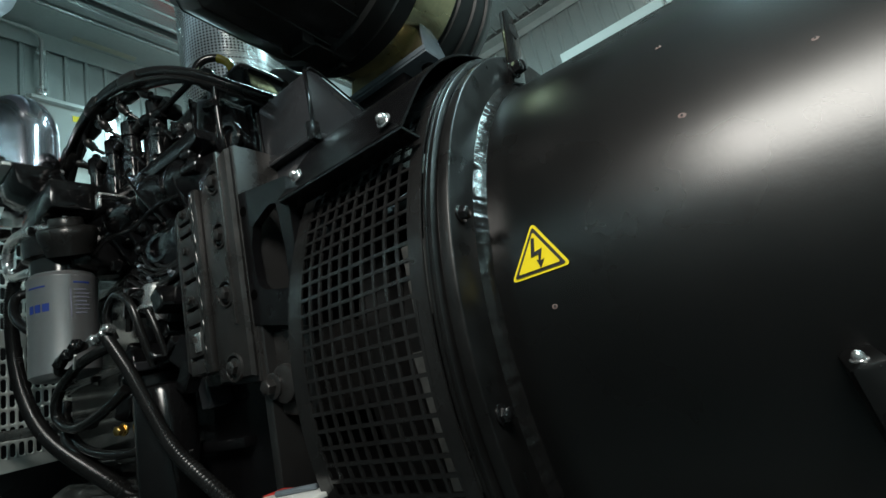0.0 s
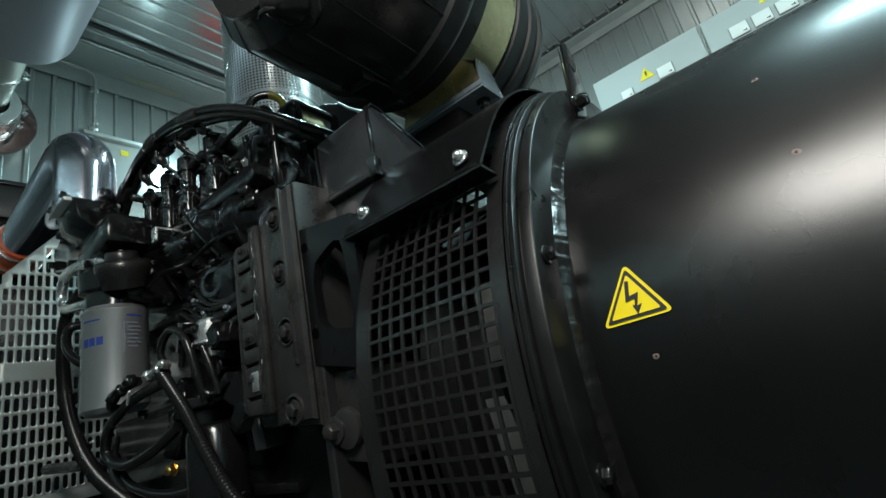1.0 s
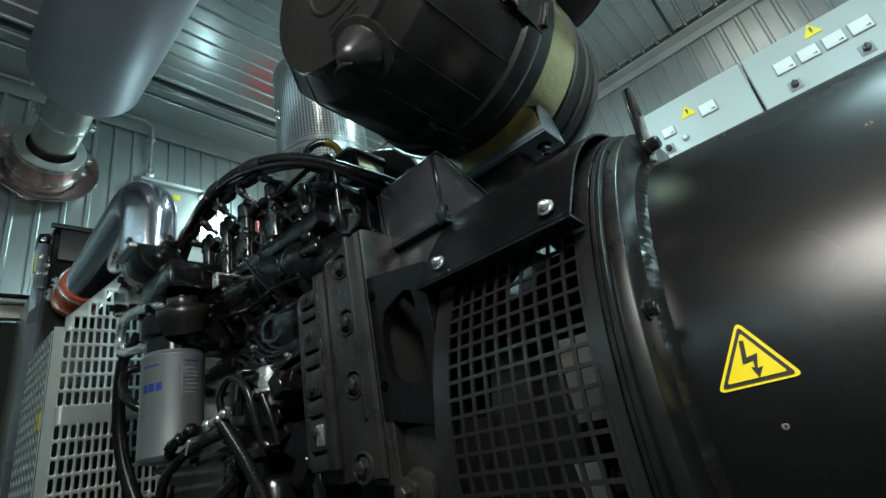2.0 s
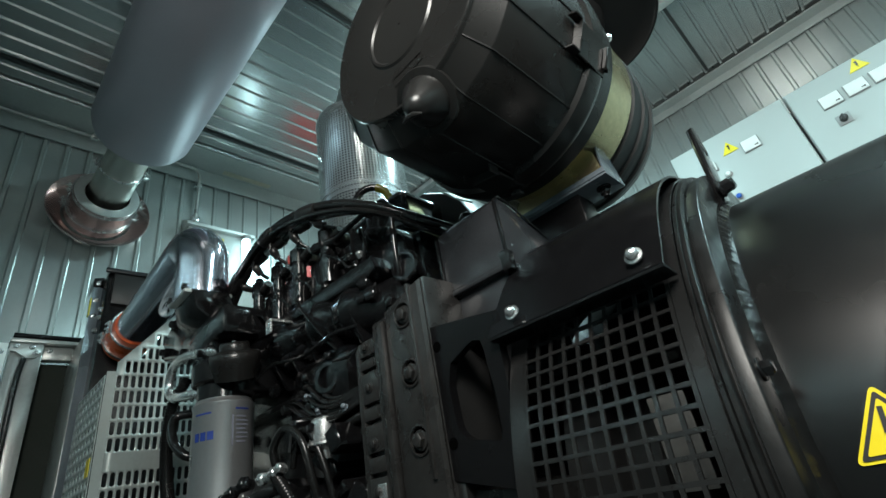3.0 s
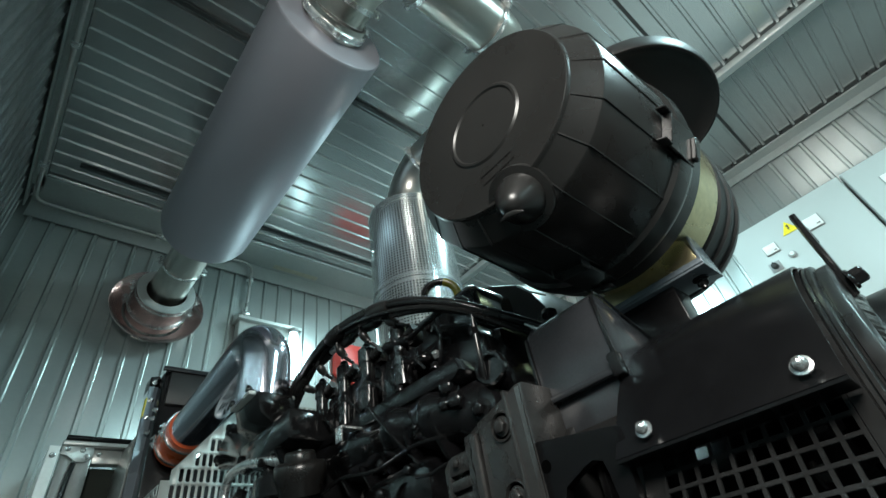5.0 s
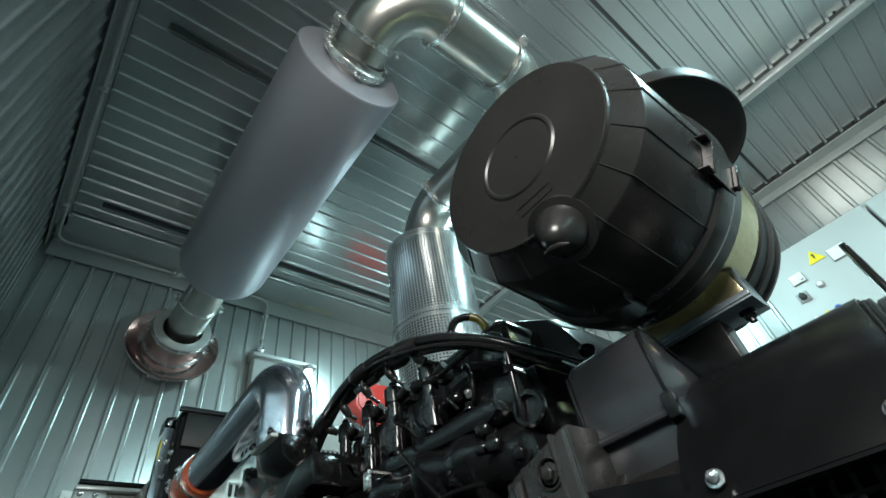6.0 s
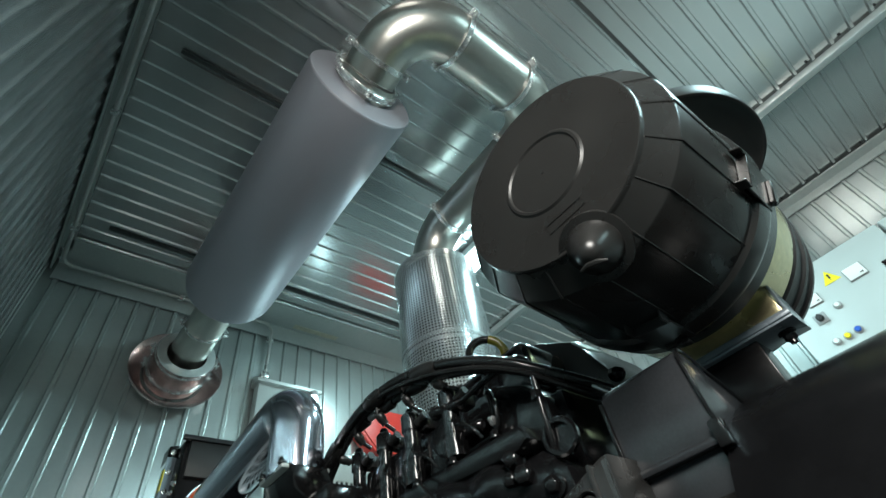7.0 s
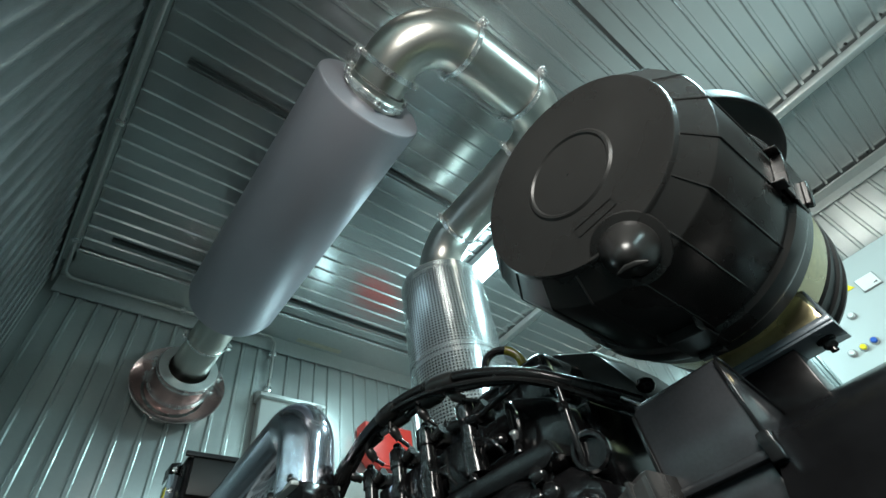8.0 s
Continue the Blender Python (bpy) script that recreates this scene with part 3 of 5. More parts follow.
def guard_mesh(bm):
    bw = 0.0018
    for i in range(NCOL + 1):
        y = MY0 + pit * i
        lathe((AX, y - bw, AZ), (0, 1, 0), [(0, MR), (0, MR + 0.0025), (2 * bw, MR + 0.0025), (2 * bw, MR), (0, MR)], 48, A_LO, A_HI, False)(bm)
    for k in range(NROW + 1):
        a = A_LO + (A_HI - A_LO) * k / NROW
        da = math.degrees(bw / MR)
        lathe((AX, MY0, AZ), (0, 1, 0), [(0, MR + 0.0002), (0, MR + 0.0027), (MY1 - MY0, MR + 0.0027), (MY1 - MY0, MR + 0.0002), (0, MR + 0.0002)], 1, a - da, a + da, False)(bm)


tagged(part("guard_mesh", B(guard_mesh), MESHM, cg, "black square-hole guard mesh"), kind="stuff")
def sheet_band(y0, y1, a0, a1, n):
    return lathe((AX, y0, AZ), (0, 1, 0), [(0, MR), (0, MR + 0.0026), (y1 - y0, MR + 0.0026), (y1 - y0, MR), (0, MR)], n, a0, a1, False)


part("edge_strip", B(sheet_band(0.2946, MY0 - 0.0024, 125, 250, 60)), MESHM, cg)
part("edge_strip", B(sheet_band(MY1 + 0.0024, 0.490, 125, 250, 60)), MESHM, cg)
# the band below and the far sheet are added to stop light leaking in
part("edge_strip", B(sheet_band(0.4902, 0.5796, 214, 250, 24)), MESHM, cg)
part("far_light_block", B(sheet_band(0.2946, 0.5796, 250.2, 484.8, 90)), GUARD, cg)
part("edge_strip", B(sheet_band(MY0 - 0.0024, MY1 + 0.0024, A_HI + 0.35, 250, 24)), MESHM, cg)
CR, CCX, CCZ = 0.345, 0.760, 0.900


def cover_sheet(bm):
    """Bent sheet: a straight skirt that runs into an arc over the coupling."""
    p = Vector((0.4455 - CCX, 1.055 - CCZ))
    d = p.length
    base = math.atan2(p.y, p.x)
    t0 = base - math.acos(CR / d)
    outer = [p] + [Vector((CR * math.cos(t0 - k * (t0 - radians(38)) / 30), CR * math.sin(t0 - k * (t0 - radians(38)) / 30))) for k in range(31)]
    cols = []
    for q in outer:
        s = 1 - 0.003 / q.length
        cols.append([bm.verts.new((CCX + q.x * f, y, CCZ + q.y * f)) for f, y in ((1, 0.2948), (1, 0.4956), (s, 0.4956), (s, 0.2948))])
    for m, n in zip(cols, cols[1:]):
        for k in range(4):
            bm.faces.new((m[k], m[(k + 1) % 4], n[(k + 1) % 4], n[k]))
    bm.faces.new(cols[0])
    bm.faces.new(cols[-1])


part("cover", B(cover_sheet), GUARD, cg, "bent black sheet cover")
part("cover_flange", B(prism([(0.4462, 1.0545), (0.4462, 1.0515), (0.4740, 1.0485), (0.4740, 1.0515)], "y", 0.2948, 0.4956)), GUARD, cg)
for y in (0.317, 0.459):
    part("cover_bolt", B(domebolt((0.4505, y, 1.072), (-0.9, 0, 0.35), 0.0064, 0.010)), ZINC, cg, "bright zinc bolt")
part("end_plate", B(prism([(AX - 0.40, 0.36), (AX + 0.40, 0.36), (AX + 0.40, 1.10), (AX + 0.25, 1.22), (AX - 0.25, 1.22), (AX - 0.40, 1.05)], "y", 0.580, 0.596, 0.003)), RAINCAP, cg)
part("flywheel", B(lathe((AX, 0.40, AZ), (0, 1, 0), [(0, 0.10), (0, 0.27), (0.01, 0.285), (0.05, 0.285), (0.055, 0.31), (0.11, 0.31), (0.115, 0.28)], 64)), RAINCAP, cg)
part("hub", B(lathe((AX, 0.30, AZ), (0, 1, 0), [(0, 0.14), (0.1, 0.14)], 40)), RAINCAP, cg)
for k in range(14):
    a = radians(k * 360 / 14 + 6)
    part("flywheel_bolt", B(hexhead((AX + 0.255 * math.cos(a), 0.40, AZ + 0.255 * math.sin(a)), (0, -1, 0), 0.010, 0.014, 0.014)), INNER, cg)
part("inner_plate", B(prism([(0.372, 0.845), (0.396, 0.845), (0.378, 0.70), (0.342, 0.70)], "x", 0.515, 0.518, 0.001)), INNER, cg, "pale metal plate inside the guard")
part("inner_plate", B(box(0.507, 0.510, 0.340, 0.375, 0.880, 0.960, 0.001)), INNER, cg, "pale metal plate inside the guard")

# engine mount on the skid with a small packet left on it
mount = thing("engine_mount", "black steel engine mount block on the skid", "engine mount", (0.445, 0.56, 0.36))
part("block", B(box(0.418, 0.467, 0.470, 0.640, 0.360, 0.716, 0.006)), GUARD, mount)
part("top_plate", B(box(0.412, 0.470, 0.462, 0.648, 0.716, 0.724, 0.002)), GUARD, mount)
pk = thing("packet", "small white and red packet with a pale pen", "packet", (0.442, 0.53, 0.7245))
part("card", B(box(0.422, 0.456, 0.482, 0.575, 0.7245, 0.7295, 0.001)), WHITE, pk)
part("red_corner", B(prism([(0.430, 0.575), (0.456, 0.575), (0.456, 0.545)], "z", 0.7296, 0.7306)), RED, pk, "red printed corner")
part("pen", B(rod((0.428, 0.548, 0.7327), (0.450, 0.505, 0.7327), 0.0032, seg=10, bevel=0.001)), BLUEZINC, pk, "pale blue pen")

# ---- engine ----
eng = thing("engine", "black painted six-cylinder diesel engine with hoses and wiring", "engine", (AX, 1.15, 0.45))
part("block", B(box(0.52, 1.20, 0.66, 1.50, 0.55, 1.20, 0.03), box(0.56, 1.16, 0.60, 0.70, 0.50, 1.16, 0.02)), CAST, eng)
part("oil_pan", B(prism([(0.58, 0.56), (1.14, 0.56), (1.10, 0.38), (0.64, 0.38)], "y", 0.72, 1.46, 0.02)), CAST, eng)
part("cylinder_head", B(box(0.56, 1.16, 0.68, 1.48, 1.195, 1.335, 0.012)), CAST, eng)
part("valve_cover", B(box(0.66, 1.10, 0.72, 1.44, 1.33, 1.42, 0.03, 3)), BLACK, eng)
for k in range(6):
    y = 0.78 + k * 0.125
    part("cover_rib", B(box(0.65, 1.11, y - 0.008, y + 0.008, 1.33, 1.427, 0.006)), BLACK, eng)
rocker = part("rocker_cover", B(box(0.600, 1.06, 0.755, 1.120, 1.38, 1.490, 0.022, 3)), BLACK, eng, "black raised rocker cover")
for y in (0.84, 0.935, 1.03):
    part("rocker_rib", B(box(0.594, 1.04, y - 0.006, y + 0.006, 1.39, 1.482, 0.005)), BLACK, rocker)
    part("rocker_bolt", B(hexhead((0.597, y + 0.045, 1.440), (-1, 0, 0.2), 0.008, 0.012, 0.011)), BLACK, rocker)
part("exhaust_manifold", B(box(1.10, 1.26, 0.75, 1.45, 1.22, 1.36, 0.04, 3)), CAST, eng)
part("timing_cover", B(box(0.54, 1.18, 1.48, 1.56, 0.55, 1.30, 0.03)), CAST, eng)
for k, (z, x) in enumerate(((0.78, 0.50), (0.95, 0.49), (1.12, 0.50))):
    part("side_rib", B(box(x, 0.54, 0.72, 1.46, z - 0.008, z + 0.008, 0.005)), CAST, eng)

# flywheel housing side: cast flange with bolts
hous = part("flywheel_housing", B(prism([(0.592, 0.853), (0.72, 0.865), (0.735, 0.90), (0.726, 1.115), (0.69, 1.150), (0.60, 1.178), (0.592, 1.178)], "x", 0.455, 0.60, 0.006),
                                 prism([(0.52, 0.80), (0.60, 0.81), (0.60, 0.915), (0.50, 0.905)], "x", 0.474, 0.60, 0.006),
                                 prism([(0.592, 0.862), (0.668, 0.862), (0.668, 1.152), (0.592, 1.172)], "x", 0.444, 0.46, 0.008),
                                 box(0.448, 0.458, 0.668, 0.730, 0.880, 1.128, 0.004)), HOUSM, eng, "rough black cast flywheel housing")
# raised ladder on the flange: two rails with rungs between sunk pockets
part("flange_rail", B(box(0.4385, 0.450, 0.668, 0.688, 0.880, 1.140, 0.003)), HOUSM, hous)
part("flange_rail", B(prism([(0.722, 0.884), (0.732, 0.890), (0.732, 1.112), (0.722, 1.122)], "x", 0.4385, 0.450, 0.0025)), HOUSM, hous)
slots = (0.880, 0.904, 0.948, 0.972, 1.012, 1.034, 1.080, 1.098, 1.124)
for za, zb in zip(slots, slots[1:]):
    part("rung", B(box(0.4392, 0.450, 0.686, 0.724, za + 0.0026, zb - 0.0026, 0.0015)), HOUSM, hous)
part("rail_seam", B(sweep([(0.4388, 0.678 + 0.0012 * math.sin(k * 1.3), 0.884 + k * 0.0064) for k in range(40)], [0.0012 + 0.0006 * math.sin(k * 2.1) for k in range(40)], 6)), WELDM, hous)
part("label_tab", B(box(0.4375, 0.440, 0.690, 0.706, 0.912, 0.938, 0.001)), ZINC, hous, "small bright tab")
for z in (0.878, 0.974, 1.054, 1.132):
    part("housing_boss", B(lathe((0.4445, 0.624, z), (-1, 0, 0), [(0, 0.019), (0.003, 0.018), (0.0035, 0.016), (0.0005, 0.0145)], 24)), HOUSM, hous)
    part("housing_bolt", B(hexhead((0.445, 0.624, z), (-1, 0, 0), 0.009, 0.008, 0.012)), HOUSM, hous)
for z in (0.930, 0.985, 1.057, 1.113):
    part("flange_bolt", B(hexhead((0.4395, 0.706, z), (-1, 0, 0), 0.0055, 0.005, 0.0075)), HOUSM, hous)
part("edge_rib", B(prism([(0.604, 0.930), (0.609, 0.930), (0.612, 1.170), (0.607, 1.170)], "x", 0.440, 0.456, 0.0015)), HOUSM, hous)
part("edge_rib", B(prism([(0.584, 0.850), (0.589, 0.850), (0.590, 0.902), (0.585, 0.902)], "x", 0.455, 0.474, 0.0015)), HOUSM, hous)
part("housing_bolt", B(hexhead((0.462, 0.575, 0.845), (-1, 0, 0), 0.010, 0.012, 0.016)), HOUSM, hous)
part("lower_boss", B(lathe((0.47, 0.56, 0.845), (-1, 0, 0), [(0, 0.024), (0.006, 0.023), (0.008, 0.018)], 24)), HOUSM, hous)


def holed_plate(bm):
    outer = [(0.4915, 0.902), (0.600, 0.926), (0.600, 1.105), (0.4915, 1.088)]
    hole = [(0.512, 0.952), (0.562, 0.962), (0.575, 0.976), (0.577, 1.026), (0.568, 1.050), (0.530, 1.066), (0.515, 1.061), (0.510, 1.00)]
    # ring of quads between the hole and the plate's edge
    cen = Vector((0.540, 1.005))
    n = 32

    def ray_to(poly, a):
        d = Vector((math.cos(a), math.sin(a)))
        best = None
        for (ay, az), (by, bz) in zip(poly, poly[1:] + poly[:1]):
            p, e = Vector((ay, az)), Vector((by - ay, bz - az))
            den = d.x * e.y - d.y * e.x
            if abs(den) < 1e-9:
                continue
            q = p - cen
            t, s = (q.x * e.y - q.y * e.x) / den, (q.x * d.y - q.y * d.x) / den
            if t > 0 and -1e-6 <= s <= 1 + 1e-6 and (best is None or t < best):
                best = t
        return cen + d * best
    angs = sorted({round(2 * math.pi * k / n, 6) for k in range(n)} | {round(math.atan2(z - cen.y, y - cen.x) % (2 * math.pi), 6) for y, z in outer})
    loops = []
    for x in (0.458, 0.470):
        loops.append(([bm.verts.new((x, *ray_to(outer, a))) for a in angs], [bm.verts.new((x, *ray_to(hole, a))) for a in angs]))
    m = len(angs)
    for i in range(m):
        j = (i + 1) % m
        (o0, h0), (o1, h1) = loops
        bm.faces.new((o0[i], o0[j], h0[j], h0[i]))
        bm.faces.new((o1[i], h1[i], h1[j], o1[j]))
        bm.faces.new((o0[i], o1[i], o1[j], o0[j]))
        bm.faces.new((h0[i], h0[j], h1[j], h1[i]))


plate = part("mounting_plate", B(holed_plate), GUARD, eng, "black plate with a rounded opening")
# near-black discs on the face stand in for shaded screw holes
for y, z in ((0.586, 1.076), (0.585, 0.962)):
    part("hole_shade_disc", B(lathe((0.4578, y, z), (-1, 0, 0), [(0, 0.0068), (0.0006, 0.0066)], 18)), VOID, plate)
part("plate_gusset", B(box(0.53, 0.60, 0.562, 0.572, 0.90, 1.10, 0.002)), GUARD, eng)

# control unit box beside the guard cover
ecu = thing("control_unit", "dark grey lidded engine control unit box", "control unit", (0.60, 0.55, 1.10))
part("case", B(box(0.526, 0.66, 0.500, 0.602, 1.09, 1.160, 0.004)), ECUGREY, ecu)
part("lid", B(prism([(0.518, 1.163), (0.518, 1.258), (0.528, 1.270), (0.545, 1.268), (0.655, 1.222), (0.66, 1.165)], "y", 0.490, 0.606, 0.004)), ECUGREY, ecu)
part("lid_lip", B(box(0.514, 0.664, 0.486, 0.610, 1.156, 1.166, 0.003)), ECUGREY, ecu)
part("lid_edge", B(box(0.5145, 0.5195, 0.4865, 0.4915, 1.165, 1.262, 0.0015)), BLACK, ecu)
part("lid_edge", B(box(0.5145, 0.5195, 0.6045, 0.6095, 1.165, 1.255, 0.0015)), BLACK, ecu)
part("lid_edge", B(sweep([(0.517, 0.489, 1.260), (0.528, 0.489, 1.271), (0.546, 0.489, 1.269), (0.655, 0.489, 1.224)], 0.0018, 6)), BLACK, ecu)
part("latch", B(box(0.508, 0.522, 0.482, 0.496, 1.150, 1.178, 0.002), rod((0.507, 0.490, 1.172), (0.515, 0.490, 1.172), 0.006, seg=10)), BLACK, ecu)
part("foot", B(rod((0.56, 0.53, 1.03), (0.56, 0.53, 1.11), 0.022, 0.028, 20)), ECUGREY, ecu)
part("foot", B(rod((0.64, 0.53, 1.03), (0.64, 0.53, 1.11), 0.022, 0.028, 20)), ECUGREY, ecu)

# intake plenum and its ledge
plen_path = smooth_path([(0.55, 0.705, 1.185), (0.52, 0.74, 1.200), (0.507, 0.82, 1.214), (0.505, 0.92, 1.222), (0.507, 1.06, 1.230), (0.502, 1.16, 1.238)], 6)
plen = part("intake_plenum", B(sweep(plen_path, [0.036, 0.037, 0.038, 0.041] + [0.047 + 0.0055 * math.cos(k * 1.05) for k in range(22)] + [0.043] * 5, 24)), CAST, eng, "lumpy black cast intake plenum")
for k, (y, z) in enumerate(((0.775, 1.172), (0.845, 1.180), (0.915, 1.186), (0.985, 1.192), (1.055, 1.198), (1.12, 1.204))):
    part("plenum_web", B(prism([(0.460 + 0.003 * (k % 2), z + 0.030), (0.470, z + 0.052), (0.53, z + 0.05), (0.53, z - 0.055), (0.505, z - 0.055), (0.474, z - 0.006)], "y", y - 0.005, y + 0.005, 0.002)), CAST, plen)
    part("plenum_bolt", B(hexhead((0.464, y + 0.034, z + 0.024), (-1, 0, 0.3), 0.0055, 0.006, 0.008)), CAST, plen)
part("sense_line", B(sweep(smooth_path([(0.452, 0.735, 1.158), (0.447, 0.80, 1.165), (0.449, 0.90, 1.160), (0.447, 1.00, 1.176), (0.452, 1.09, 1.170)], 8), 0.0035, 8)), BLACK, eng)
part("sense_line", B(sweep(smooth_path([(0.46, 0.92, 1.285), (0.447, 0.905, 1.262), (0.445, 0.870, 1.222), (0.449, 0.835, 1.180), (0.455, 0.80, 1.140)], 8), 0.0028, 8)), BLACK, eng)
part("plenum_ledge", B(prism([(0.70, 1.246), (0.72, 1.236), (1.19, 1.268), (1.19, 1.284), (0.71, 1.268)], "x", 0.468, 0.58, 0.004)), CAST, eng)
for k in range(5):
    part("ledge_bolt", B(hexhead((0.476, 0.76 + k * 0.095, 1.272 + k * 0.002), (0, 0, 1), 0.0065, 0.010, 0.009)), BLACK, eng)
part("mounting_boss", B(prism([(0.662, 1.150), (0.712, 1.150), (0.706, 1.205), (0.690, 1.216), (0.668, 1.200)], "x", 0.490, 0.58, 0.005)), CAST, eng)
part("boss_nut", B(hexhead((0.489, 0.690, 1.184), (-1, 0, 0), 0.011, 0.012, 0.015)), BLACK, eng)

# injector towers
for k, (y, top) in enumerate(((0.856, 1.403), (0.965, 1.414), (1.052, 1.416), (1.145, 1.416))):
    x, h = 0.487, top - 1.285
    r = 0.0175 if k < 2 else 0.0155
    tw = part("injector", B(lathe((x, y, 1.285), (0, 0, 1), [(0, r), (h * 0.40, r), (h * 0.41, r * 0.84), (h * 0.70, r * 0.84), (h * 0.71, r * 1.05), (h * 0.93, r * 1.05), (h * 0.97, r * 0.8), (h, r * 0.45)], 22)), BLACK, eng)
    part("injector_nut", B(hexhead((x, y, top - 0.004), (0, 0, 1), 0.008, 0.012)), BLACK, tw)
    part("injector_collar", B(lathe((x, y, 1.285 + h * 0.30), (0, 0, 1), [(0, r + 0.002), (0.005, r + 0.002)], 22)), BLACK, tw)
    part("injector_plug", B(box(x + 0.008, x + 0.03, y - 0.034, y - 0.008, top - 0.042, top - 0.018, 0.004), rod((x, y - 0.02, top - 0.03), (x, y - 0.045, top - 0.024), 0.008, seg=12)), PLASTIC, tw)
    part("tower_block", B(box(x + 0.004, x + 0.05, y + 0.018, y + 0.075, 1.285, 1.285 + h * 0.62, 0.004)), CAST, tw)
    part("return_pipe", B(sweep(smooth_path([(x - 0.012, y - 0.02, 1.345), (x - 0.024, y - 0.03, 1.325), (x - 0.022, y - 0.06, 1.305), (x - 0.01, y - 0.07, 1.285)], 6), 0.003, 8)), BLACK, tw)
part("cover_block", B(prism([(0.690, 1.245), (0.800, 1.270), (0.812, 1.30), (0.806, 1.372), (0.792, 1.388), (0.722, 1.352), (0.694, 1.315)], "x", 0.530, 0.70, 0.008)), BLACK, eng)
part("cover_handle", B(sweep(smooth_path([(0.522, 0.80, 1.375), (0.512, 0.785, 1.37), (0.510, 0.775, 1.335), (0.512, 0.785, 1.305), (0.525, 0.815, 1.292)], 8), 0.0045, 8)), BLACK, eng)
part("rear_cover", B(prism([(0.62, 1.22), (0.89, 1.22), (0.888, 1.525), (0.852, 1.546), (0.80, 1.540), (0.713, 1.490), (0.664, 1.39)], "x", 0.715, 0.95, 0.014)), PLASTIC, eng)
part("rear_tab", B(box(-0.034, 0.034, -0.016, 0.016, -0.002, 0.002, 0.001, 1, Matrix.Translation((0.690, 0.680, 1.442)) @ Euler((0.9, -0.25, 0.1)).to_matrix().to_4x4())), TRIM, eng, "pale metal tab")
part("cap_ball", B(lathe((0.612, 0.615, 1.318), (0, -0.3, 1), [(0, 0.006), (0.003, 0.011), (0.010, 0.014), (0.018, 0.011), (0.022, 0.003)], 20)), BLACK, eng)
part("fuel_rail", B(rod((0.500, 0.80, 1.318), (0.500, 1.19, 1.345), 0.009, seg=14, bevel=0.003)), BLACK, eng)

# bosses and nuts between the pipe and the control unit
part("ring_boss", B(lathe((0.512, 0.6766, 1.2427), (-1, -0.2, 0), [(0, 0.017), (0, 0.027), (0.006, 0.027), (0.009, 0.024), (0.009, 0.019), (0.002, 0.017)], 28, closed=False), lathe((0.514, 0.6766, 1.2427), (-1, -0.2, 0), [(0, 0.018), (0.002, 0.016)], 24)), CAST, eng)
for y, z, rr in ((0.742, 1.232, 0.013), (0.728, 1.206, 0.014), (0.752, 1.208, 0.011)):
    part("casting_nut", B(hexhead((0.486, y, z), (-1, -0.3, 0.15), rr, 0.018, rr * 1.25)), BLACK, eng)
# cable boot with its spring sleeve
boot = smooth_path([(0.458, 0.742, 1.005), (0.455, 0.728, 1.040), (0.453, 0.716, 1.074), (0.452, 0.712, 1.092)], 14)
part("cable_boot", B(sweep(boot, [0.0125 - 0.0075 * min(1, k / 26) - (0.0012 if k > 14 and k % 4 < 2 else 0) for k in range(len(boot))], 14)), RUBBER, eng, "black rubber cable boot")
part("boot_nut", B(hexhead((0.452, 0.713, 1.090), (-0.1, -0.2, 1), 0.006, 0.010)), ZINC, eng)
part("lead", B(sweep(smooth_path([(0.458, 0.815, 1.128), (0.452, 0.775, 1.120), (0.450, 0.735, 1.122), (0.451, 0.716, 1.112), (0.452, 0.713, 1.094)], 8), 0.0028, 8)), BLACK, eng)
# nuts added for the small glints around the pump
for y, z in ((0.872, 1.062), (0.905, 1.092), (0.800, 1.052)):
    part("glint_nut", B(hexhead((0.462, y, z), (-0.8, -0.4, 0.4), 0.0045, 0.007, 0.0058)), BLUEZINC, eng)

# wiring loom
loom_path = smooth_path([(0.455, 1.27, 1.345), (0.45, 1.215, 1.408), (0.447, 1.14, 1.444), (0.446, 1.06, 1.463), (0.448, 0.967, 1.463), (0.452, 0.86, 1.439), (0.460, 0.767, 1.400), (0.482, 0.700, 1.362), (0.535, 0.650, 1.325), (0.60, 0.625, 1.305)], 12)
loom = part("wiring_loom", B(sweep(resample(loom_path, 0.0032), 0.0098, 12, 0.0011)), RUBBER, eng, "black corrugated wiring loom")
for off, rr in (((0.010, 0.0, -0.014), 0.0062), ((-0.006, 0.003, -0.013), 0.0048), ((0.012, 0.0, 0.006), 0.0048)):
    part("cable", B(sweep([p + Vector(off) * (1 + 0.25 * math.sin(i * 0.13)) for i, p in enumerate(loom_path)], rr, 8)), RUBBER, loom)
for k in (14, 38, 56):
    part("tape_wrap", B(sweep([loom_path[k + j] + Vector((0.002, 0, -0.004)) for j in range(8)], [0.0135, 0.0155, 0.016, 0.016, 0.016, 0.016, 0.0155, 0.0135], 12)), PLASTIC, loom, "black tape wrap")
